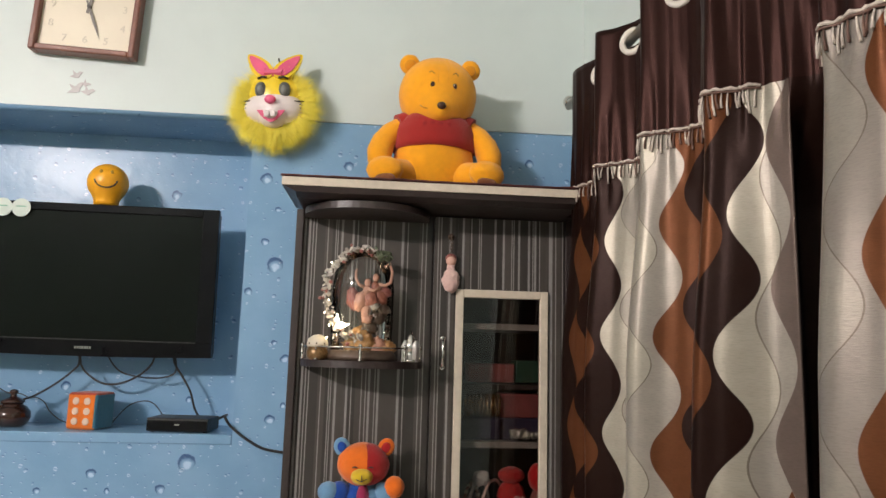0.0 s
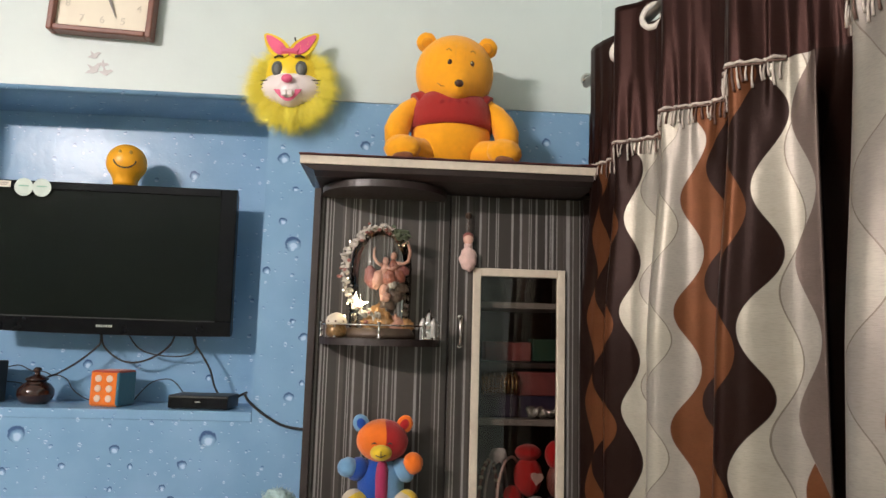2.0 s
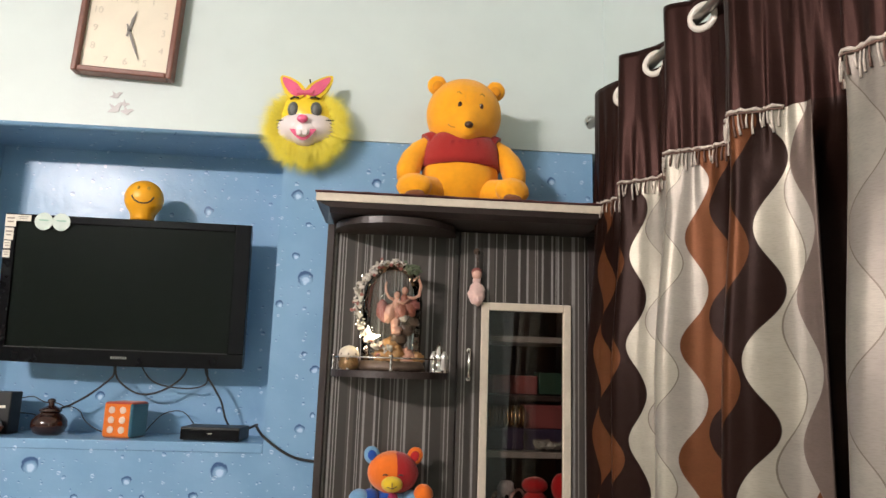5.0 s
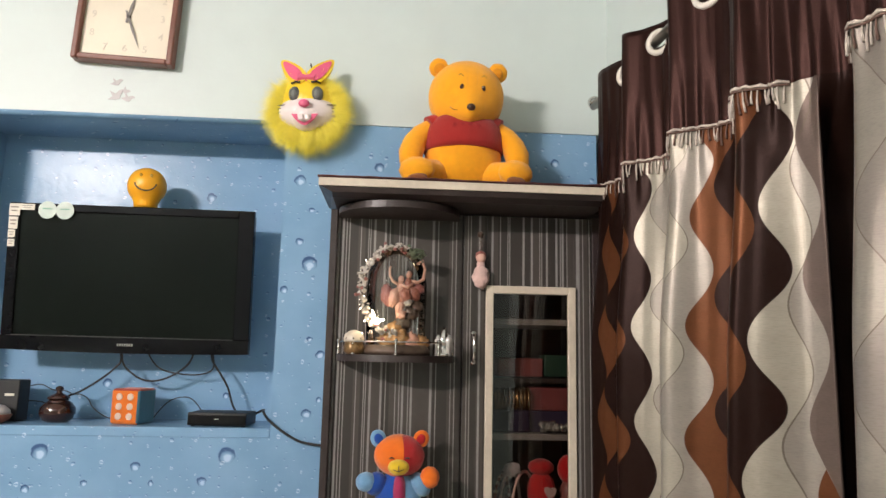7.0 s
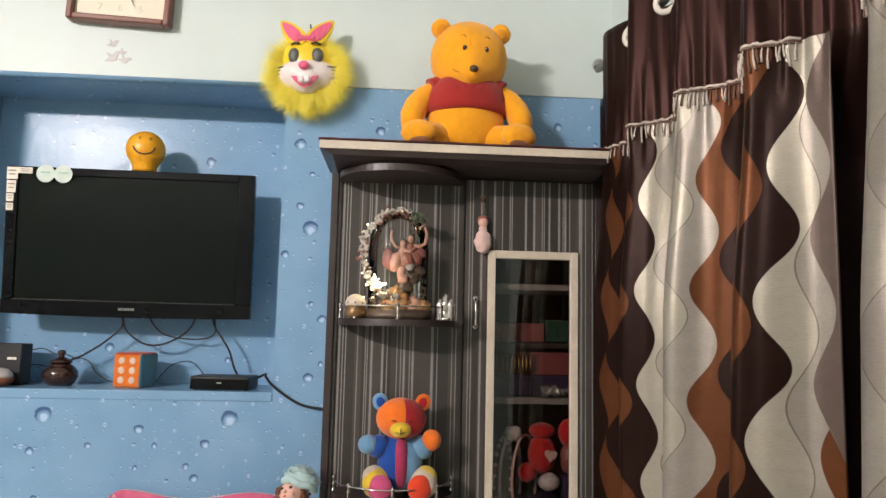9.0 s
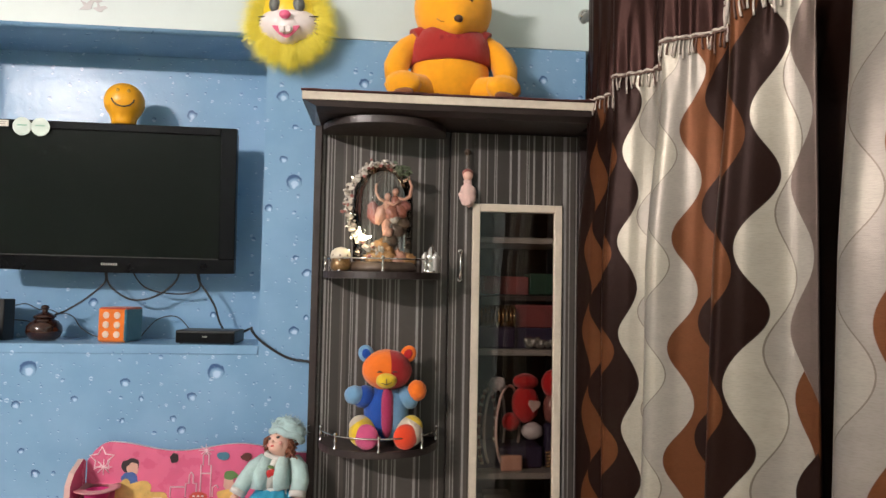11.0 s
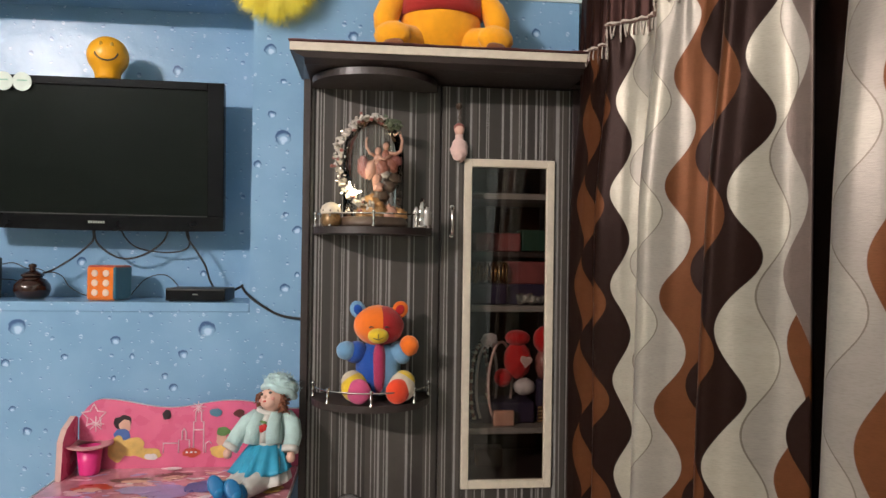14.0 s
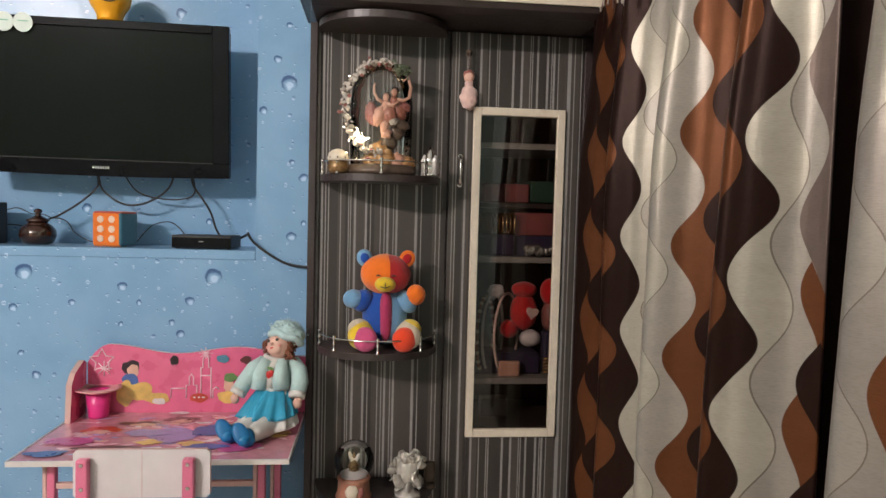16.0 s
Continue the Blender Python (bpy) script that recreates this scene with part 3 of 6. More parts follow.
def drape(p, r, z):
    """Where the cloth hangs at a height: fuller and further into the room below, pinched at the eyelets and the seam."""
    sway = 0.010 * noise.noise(Vector((r * 3.0, z * 0.9, 1.7))) + 0.003 * noise.noise(Vector((r * 13, z * 2.2, 4.2)))
    low = ease((1.72 - z) / 0.5)
    mid = 0.61 + 0.08 * (1.95 - p.y)
    out = -0.014 * low + (p.x - mid) * 0.42 * low
    near = abs(z - HEAD - 0.02)
    pinch = (0.0045 * math.sin(r * 165) + 0.0035 * math.sin(r * 97 + 1.1)) * max(0.0, 1 - near / 0.16)
    # gathers that run up the header and fade out in the patterned cloth
    up = ease((z - HEAD + 0.10) / 0.14) * (1 - 0.6 * ease((z - 2.0) / 0.1))
    pinch += 0.0075 * up * noise.noise(Vector((r * 34, z * 0.8, 7.7))) + 0.003 * up * noise.noise(Vector((r * 80, z * 1.5, 2.7)))
    # shallow flutes below
    pinch += 0.0085 * low * noise.noise(Vector((r * 27, z * 0.5, 3.3)))
    # each fold leans a little further into the room towards the hem
    lean = -0.022 * ease((1.45 - z) / 0.9) * ease((1.80 - p.y) / 0.15) * ease((p.y - 0.2) / 0.2)
    if 1.30 < p.y:
        lean *= ease((p.y - 1.33) / 0.10)
    x, y = p.x + out + sway + pinch + lean, p.y + sway * 0.7 + 0.003 * noise.noise(Vector((r * 9, z, 9.1)))
    if r > 1.2:
        # the last pleat of the header is drawn back behind its neighbour below the seam
        back = ease((HEAD - z) / 0.2) * ease((r - 1.2) / 0.03)
        x, y = x + 0.05 * back, y + 0.13 * back
    return Vector((x, y, z))


ROD_A, ROD_B = Vector((0.604, 2.39, 2.068)), Vector((0.690, 0.45, 2.05))


def rod_x(y):
    return ROD_A.x + (ROD_B.x - ROD_A.x) * (ROD_A.y - y) / (ROD_A.y - ROD_B.y)


M_FRINGE = mat("fringe_cotton", (0.60, 0.53, 0.46), 0.7, var=0.3, scale=120, bump=0.4, bump_scale=900)
M_FRINGE2 = mat("fringe_brown", (0.14, 0.08, 0.06), 0.7, var=0.3, scale=120)
M_RING = mat("eyelet", (0.72, 0.68, 0.60), 0.3, var=0.06, coat=0.3)


def curtain(label, plan, top, hem, material, fringed):
    fine, run = smooth_run(plan, 14)
    # an eyelet wherever the folds cross the rod coming forward
    rings = []
    ze = top - 0.05
    for i in range(len(fine) - 1):
        p, q = drape(fine[i], run[i], ze), drape(fine[i + 1], run[i + 1], ze)
        if p.x <= rod_x(p.y) < q.x and (not rings or (p - rings[-1][0]).length > 0.08):
            rings.append((p.lerp(q, 0.5), (q - p).normalized()))
    t = thing("curtain", label, "curtain", "curtains on the rod")
    bm = bmesh.new()
    uvl = bm.loops.layers.uv.new("cloth")
    nz = 130
    zs = [hem + (top - hem) * j / nz for j in range(nz + 1)]
    grid = [[bm.verts.new(drape(p, r, z)) for p, r in zip(fine, run)] for z in zs]
    for j in range(nz):
        for i in range(len(fine) - 1):
            if any((grid[j][i].co - c).length < 0.026 for c, _ in rings):
                continue
            f = bm.faces.new((grid[j][i], grid[j][i + 1], grid[j + 1][i + 1], grid[j + 1][i]))
            f.smooth = True
            for lp, (ii, jj) in zip(f.loops, ((i, j), (i + 1, j), (i + 1, j + 1), (i, j + 1))):
                lp[uvl].uv = (run[ii], zs[jj])
    me = bpy.data.meshes.new("cloth")
    bm.to_mesh(me)
    bm.free()
    me.materials.append(material)
    cloth = new("cloth", me)
    cloth.parent = t
    solid = cloth.modifiers.new("thickness", "SOLIDIFY")
    solid.thickness = 0.0015

    def on(r, z, d=0.004):
        i = min(range(len(run) - 1), key=lambda k: abs(run[k] - r))
        p, q = drape(fine[i], run[i], z), drape(fine[i + 1], run[i + 1], z)
        tan = (q - p).normalized()
        nrm = Vector((tan.y, -tan.x, 0))
        if nrm.x > 0:
            nrm = -nrm
        k = (r - run[i]) / max(1e-6, run[i + 1] - run[i])
        return p.lerp(q, k) + nrm * d, tan

    fr = Shape()
    rng = random.Random(7)
    r = 0.004
    cord = []
    while r < fringed - 0.004:
        c, tan = on(r, HEAD + 0.002)
        cord.append(c)
        r += 0.006
    fr.tube([c + Vector((0, 0, 0.0015 * math.sin(i * 1.9))) for i, c in enumerate(cord)], [0.0026 if i % 3 else 0.0040 for i in range(len(cord))], M_FRINGE, 6)
    fr.tube([c + Vector((0, 0, -0.0055)) for c in cord], [0.0022 if i % 4 else 0.0032 for i in range(len(cord))], M_FRINGE2, 6)
    r = 0.008
    while r < fringed - 0.008:
        c, tan = on(r, HEAD - 0.006)
        n = 0.024 + rng.random() * 0.020
        sw = rng.uniform(-0.005, 0.005)
        brown = rng.random() < 0.28
        fr.tube([c, c + tan * sw * 0.5 + Vector((-0.002, 0, -n * 0.5)), c + tan * sw + Vector((-0.001, 0, -n))], [0.0013, 0.0019, 0.0025], M_FRINGE2 if brown else M_FRINGE, 5)
        r += 0.0062 + rng.random() * 0.004
    tagged(part("fringe", fr, t, "knotted cream and brown tassel fringe"), kind="stuff")
    for c, tan in rings:
        s = Shape()
        tan = Vector((tan.x, tan.y, 0)).normalized()
        nrm = Vector((tan.y, -tan.x, 0))
        s.lathe(c, [(0.021, -0.004), (0.036, -0.004), (0.037, 0.0), (0.034, 0.004), (0.028, 0.0065), (0.022, 0.004), (0.021, -0.004)], M_RING, 32, nrm.to_track_quat("Z", "Y").to_matrix().to_4x4(), caps=False)
        part("eyelet", s, t, "pale plastic eyelet ring")
    return t


PLAN_A = [(0.64, 2.30), (0.595, 2.26), (0.565, 2.20), (0.592, 2.12), (0.632, 2.07), (0.628, 2.02), (0.555, 1.95), (0.60, 1.905), (0.643, 1.85), (0.635, 1.80), (0.576, 1.69), (0.621, 1.645), (0.664, 1.59), (0.656, 1.54), (0.596, 1.44), (0.626, 1.41), (0.671, 1.38), (0.697, 1.343), (0.722, 1.322), (0.755, 1.296)]
ALL = (0, 3)
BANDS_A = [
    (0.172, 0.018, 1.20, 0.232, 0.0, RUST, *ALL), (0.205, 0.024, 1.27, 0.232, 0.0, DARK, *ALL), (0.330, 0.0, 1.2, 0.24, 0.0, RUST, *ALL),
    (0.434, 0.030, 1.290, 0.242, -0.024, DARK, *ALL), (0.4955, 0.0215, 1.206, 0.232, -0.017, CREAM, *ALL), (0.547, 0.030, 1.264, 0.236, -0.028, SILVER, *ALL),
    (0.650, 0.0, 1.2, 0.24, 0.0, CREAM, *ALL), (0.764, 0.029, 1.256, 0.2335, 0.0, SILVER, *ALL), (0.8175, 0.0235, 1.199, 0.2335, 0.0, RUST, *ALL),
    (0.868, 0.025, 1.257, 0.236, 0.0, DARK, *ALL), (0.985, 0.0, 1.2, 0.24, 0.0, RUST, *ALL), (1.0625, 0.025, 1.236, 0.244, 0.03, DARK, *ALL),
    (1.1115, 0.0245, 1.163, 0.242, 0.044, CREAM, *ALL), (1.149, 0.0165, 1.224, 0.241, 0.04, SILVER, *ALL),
    # taupe cloth, set darker for the shaded fold; last band: shade in the gap
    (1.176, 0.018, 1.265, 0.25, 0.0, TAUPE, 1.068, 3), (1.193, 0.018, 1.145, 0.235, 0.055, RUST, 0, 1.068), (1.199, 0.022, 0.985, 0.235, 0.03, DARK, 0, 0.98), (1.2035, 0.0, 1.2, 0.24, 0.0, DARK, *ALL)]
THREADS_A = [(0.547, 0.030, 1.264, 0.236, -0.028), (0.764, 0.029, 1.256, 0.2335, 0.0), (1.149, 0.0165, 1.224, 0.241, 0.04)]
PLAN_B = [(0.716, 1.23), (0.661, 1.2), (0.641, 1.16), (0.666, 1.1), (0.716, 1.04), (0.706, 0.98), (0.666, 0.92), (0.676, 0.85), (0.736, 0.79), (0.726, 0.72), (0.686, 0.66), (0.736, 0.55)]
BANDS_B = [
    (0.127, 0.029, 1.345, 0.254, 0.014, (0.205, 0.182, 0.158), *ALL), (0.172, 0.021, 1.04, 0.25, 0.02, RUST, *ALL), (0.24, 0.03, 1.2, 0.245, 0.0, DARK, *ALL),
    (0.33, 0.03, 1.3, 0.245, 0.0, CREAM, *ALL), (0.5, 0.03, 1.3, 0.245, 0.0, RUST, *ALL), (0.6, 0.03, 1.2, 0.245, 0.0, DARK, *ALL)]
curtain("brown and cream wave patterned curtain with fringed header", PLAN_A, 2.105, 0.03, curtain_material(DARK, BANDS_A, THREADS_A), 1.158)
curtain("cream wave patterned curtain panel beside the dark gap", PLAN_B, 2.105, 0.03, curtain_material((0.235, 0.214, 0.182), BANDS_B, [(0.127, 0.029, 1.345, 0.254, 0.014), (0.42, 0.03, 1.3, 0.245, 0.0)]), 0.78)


def curtain_rod():
    t = thing("curtain_rod", "brushed steel curtain rod with ball finial", "curtain rod")
    a, b = ROD_A, ROD_B
    part("rod", Shape().tube([a, b], 0.012, M_ROD, 16), t)
    d = (a - b).normalized()
    tip = Vector((0.611, 2.39, 2.088))
    part("finial", Shape().ball(tip + d * 0.012, 0.021, M_CHROME).tube([a - d * 0.01, tip], 0.015, M_CHROME, 16), t, "chrome ball finial")
    p = a - d * 0.06
    part("bracket", Shape().tube([p, p + Vector((0.103, 0, 0))], 0.007, M_CHROME).lathe(p + Vector((0.103, 0, 0)), [(0.02, 0), (0.02, 0.006)], M_CHROME, 20, pose(0, 0, 0, 0, 90)), t)


M_ROD = mat("brushed_steel", (0.34, 0.32, 0.29), 0.35, metal=0.9, var=0.1)
curtain_rod()

# ---- on the wall ----
M_CLOCKWOOD = mat("clock_brown", (0.17, 0.062, 0.04), 0.35, var=0.2, scale=50, coat=0.2)
M_CLOCKFACE = mat("clock_face", (0.72, 0.66, 0.52), 0.4, var=0.05, scale=12)
M_HANDS = mat("clock_pointer", (0.17, 0.155, 0.135), 0.4, var=0.1)
M_INK = mat("dark_ink", (0.05, 0.045, 0.04), 0.5, var=0.1)
M_CLOCKINK = mat("clock_numeral", (0.58, 0.53, 0.42), 0.5, var=0.05)


def letters(name, body, size, m, place, parent, label=""):
    cu = bpy.data.curves.new(name, "FONT")
    cu.body, cu.size, cu.extrude, cu.align_x, cu.align_y = body, size, 0.0004, "CENTER", "CENTER"
    tmp = bpy.data.objects.new("tmp", cu)
    me = bpy.data.meshes.new_from_object(tmp)
    bpy.data.objects.remove(tmp)
    me.name = name
    me.materials.clear()
    me.materials.append(m)
    ob = new(name, me)
    ob.matrix_basis = place
    ob.parent = parent
    if label:
        tagged(ob, label)
    return ob


def wall_clock():
    t = thing("wall_clock", "square brown framed wall clock with cream face", "clock", at=pose(-0.956, 2.46, 2.341, 0, 2.2, 0))
    w, b = 0.1635, 0.020
    for x0, x1, z0, z1 in ((-w, -w + b, -w, w), (w - b, w, -w, w), (-w + b, w - b, w - b, w), (-w + b, w - b, -w, -w + b)):
        part("frame_bar", span(Shape(), x0, x1, -0.004, 0.042, z0, z1, M_CLOCKWOOD, 0.005), t)
    part("dial", span(Shape(), -w + b - 0.002, w - b + 0.002, 0.016, 0.03, -w + b - 0.002, w - b + 0.002, M_CLOCKFACE), t)
    for i in range(1, 13):
        a = math.radians(30 * i)
        k = min(1 / max(abs(math.sin(a)), 1e-6), 1 / max(abs(math.cos(a)), 1e-6), 1.22)
        letters("numeral", str(i), 0.034, M_CLOCKINK, pose(0.112 * k * math.sin(a), 0.0152, 0.112 * k * math.cos(a), 90), t)
    for ang, n, wd, y in ((12, 0.075, 0.008, 0.012), (157, 0.118, 0.006, 0.010)):
        s = Shape().slab([(-wd / 2, -0.022), (wd / 2, -0.022), (wd * 0.7, n * 0.5), (0, n), (-wd * 0.7, n * 0.5)], 0.0012, M_HANDS, pose(0, y, 0, 0, ang, 0))
        part("hour_hand" if n < 0.1 else "minute_hand", s, t)
    part("pin", Shape().lathe((0, 0.016, 0), [(0.007, 0), (0.006, 0.008)], M_INK, 16, pose(0, 0, 0, 90)), t)


wall_clock()
M_SILVERPAPER = mat("silver_sticker", (0.42, 0.41, 0.41), 0.35, var=0.15, scale=60)


def bird_sticker():
    t = thing("wall_sticker", "small grey bird and branch sticker on the wall", "sticker")
    bird = [(-0.030, 0.0), (-0.012, 0.006), (-0.014, 0.026), (0.0, 0.010), (0.016, 0.016), (0.028, 0.010), (0.014, 0.0), (0.006, -0.012), (-0.008, -0.010)]
    for x, z, k, r in ((-0.985, 2.118, 0.75, -12), (-0.955, 2.090, 0.6, 20), (-0.982, 2.072, 1.0, -25), (-0.945, 2.064, 0.8, 5)):
        s = Shape().slab([(a * k, c * k) for a, c in bird], 0.0015, M_SILVERPAPER, pose(x, YW + 0.002, z, 0, r, 0))
        part("bird_shape", s, t)


bird_sticker()

# ---- fur mask ----
M_FUR = mat("yellow_fur", (0.96, 0.84, 0.10), 0.6, var=0.14, scale=90, sheen=0.3)
M_MASKY = mat("yellow_vinyl", (0.82, 0.60, 0.03), 0.3, var=0.06, coat=0.2)
M_MASKW = mat("white_vinyl", (0.78, 0.70, 0.68), 0.3, var=0.05, coat=0.2)
M_MASKP = mat("pink_vinyl", (0.75, 0.12, 0.24), 0.3, var=0.08, coat=0.2)
M_MASKG = mat("grey_eye", (0.10, 0.105, 0.10), 0.3, var=0.1)
M_WHISK = mat("black_vinyl", (0.02, 0.018, 0.018), 0.4)


def fur_mask():
    t = thing("rabbit_mask", "yellow rabbit face mask with pink ears and fluffy fur", "mask", at=pose(-0.342, 2.44, 2.048, 0, -2, -3) @ Matrix.Diagonal((1.18, 1.15, 1.14, 1)))
    # face: yellow brow above white cheeks, a bulged shell
    s = Shape()
    s.ball((0, 0.02, 0.012), (0.078, 0.062, 0.088), M_MASKY, u=40, v=28)
    part("brow", s, t)
    part("muzzle", Shape().ball((0, 0.004, -0.026), (0.083, 0.056, 0.052), M_MASKW, u=36, v=24).ball((0, -0.016, -0.040), (0.044, 0.042, 0.044), M_MASKW, u=32, v=22), t, "white cheeks and muzzle")
    for sx in (-1, 1):
        out = []
        for i in range(25):
            a = 2 * math.pi * i / 25
            out.append((0.021 * math.sin(a) * (1 - 0.35 * math.cos(a)), 0.050 * math.cos(a)))
        place = pose(sx * 0.040, -0.024, 0.094, -16, sx * 40, 0)
        ear = part("ear", Shape().slab([(x * 1.15, z * 1.05) for x, z in out], 0.012, M_MASKY, place), t)
        part("inner_ear", Shape().slab([(x * 0.75, z * 0.85) for x, z in out], 0.004, M_MASKP, place @ pose(0, -0.003, 0)), ear, "pink inner ear")
    part("forelock", Shape().slab([(-0.030, 0.020), (-0.012, 0.026), (0, 0.010), (0.012, 0.026), (0.030, 0.020), (0.022, -0.012), (-0.022, -0.012)], 0.012, M_MASKP, pose(0, -0.036, 0.076, -34)), t, "pink patch between the ears")
    for sx in (-1, 1):
        part("eye", Shape().ball((sx * 0.031, -0.032, 0.020), (0.0165, 0.014, 0.023), M_MASKG).ball((sx * 0.031, -0.037, 0.018), (0.010, 0.011, 0.016), M_EYEGREY), t, "grey eye opening")
        part("eyebrow", Shape().tube([(sx * 0.016, -0.042, 0.052), (sx * 0.029, -0.038, 0.056), (sx * 0.04, -0.031, 0.053)], 0.003, M_WHISK), t)
        for k in range(3):
            part("whisker", Shape().tube([(sx * 0.058, -0.032, -0.012 - 0.009 * k), (sx * 0.072, -0.022, -0.009 - 0.010 * k), (sx * 0.081, -0.010, -0.005 - 0.011 * k)], 0.0017, M_WHISK, 6), t)
    part("nose", Shape().ball((0, -0.062, -0.018), (0.015, 0.010, 0.012), M_MASKP), t, "pink nose")
    mouth = [(-0.036 + 0.072 * i / 12, -0.046 - 0.002 * (1 - abs(i / 6 - 1))) for i in range(13)] + [(0.036 - 0.072 * i / 12, -0.048 - 0.03 * math.sin(math.pi * i / 12)) for i in range(1, 12)]
    part("mouth", Shape().slab(mouth, 0.016, M_MASKP, pose(0, -0.063, 0.000, 12)), t, "open pink mouth")
    for sx in (-1, 1):
        part("tooth", Shape().box((sx * 0.008, -0.061, -0.058), (0.0145, 0.008, 0.018), M_MASKW, 0.003), t, "white tooth")
    # fur: tapered strands fanning out of the rim, drooping at the tips
    rng = random.Random(11)
    verts, faces = [], []
    for i in range(21000):
        a = rng.uniform(0, 2 * math.pi)
        dx, dz = math.sin(a), math.cos(a)
        up = max(0.0, dz)
        if up > 0.86 and rng.random() < 0.8:
            continue
        r0 = rng.uniform(0.050, 0.086)
        ln = (0.012 + 0.052 * rng.random() ** 1.5) * (1.0 - 0.12 * up) * (0.98 if dz < -0.3 else 1.0)
        clump = 0.30 * math.sin(a * 19 + 3 * math.sin(a * 5)) + rng.gauss(0, 0.24)
        y0 = rng.uniform(-0.012, 0.045)
        p = Vector((dx * r0 * 0.98, y0, dz * r0 * 1.02 - 0.01))
        d = Vector((math.sin(a + clump), rng.uniform(-0.7, 0.25), math.cos(a + clump)))
        w = Vector((d.z, rng.uniform(-0.5, 0.5), -d.x)).normalized() * rng.uniform(0.0004, 0.0008)
        n0 = len(verts)
        for k in range(4):
            q = p + d * ln * k / 3 + Vector((0, -0.004 * k / 3, -0.012 * (k / 3) ** 2))
            ww = w * (1 - k / 3.2)
            verts += [q - ww, q + ww]
        for k in range(3):
            b = n0 + 2 * k
            faces.append((b, b + 1, b + 3, b + 2))
    me = bpy.data.meshes.new("fur")
    me.from_pydata([tuple(v) for v in verts], [], faces)
    me.materials.append(M_FUR)
    fur = new("fur", me)
    fur.parent = t
    tagged(fur, "long yellow fur round the face", kind="stuff")
    part("fur_base", Shape().ball((0, 0.035, -0.008), (0.088, 0.026, 0.090), M_FUR, rough=0.15, u=40, v=24), t)
    part("hook", Shape().tube([(0.004, 0.062, 0.125), (0.004, 0.02, 0.128), (0.004, 0.016, 0.134)], 0.002, M_WHISK), t)


M_EYEGREY = mat("eye_mesh", (0.17, 0.18, 0.17), 0.4, var=0.1)
fur_mask()

# ---- soft toys ----


def plush(name, col, rough=0.85, sheen=0.3):
    return mat(name, col, rough, var=0.10, scale=60, bump=0.55, bump_scale=420, sheen=sheen, spec=0.2)


M_PY = plush("yellow_plush", (0.90, 0.385, 0.012), sheen=0.3)
M_PR = plush("red_knit", (0.36, 0.022, 0.018), sheen=0.25)
M_PSEAM = plush("dark_red_stitch", (0.315, 0.020, 0.021))
M_BROWNNOSE = mat("brown_nose", (0.06, 0.022, 0.012), 0.3, coat=0.3)
# pale dot that paints a glint on each bear eye
M_EYEGLINT = mat("eye_glint", (0.7, 0.62, 0.5), 0.3)
M_SOLE = plush("brown_sole", (0.22, 0.08, 0.03))


def rot(x=0, y=0, z=0):
    return pose(0, 0, 0, x, y, z)


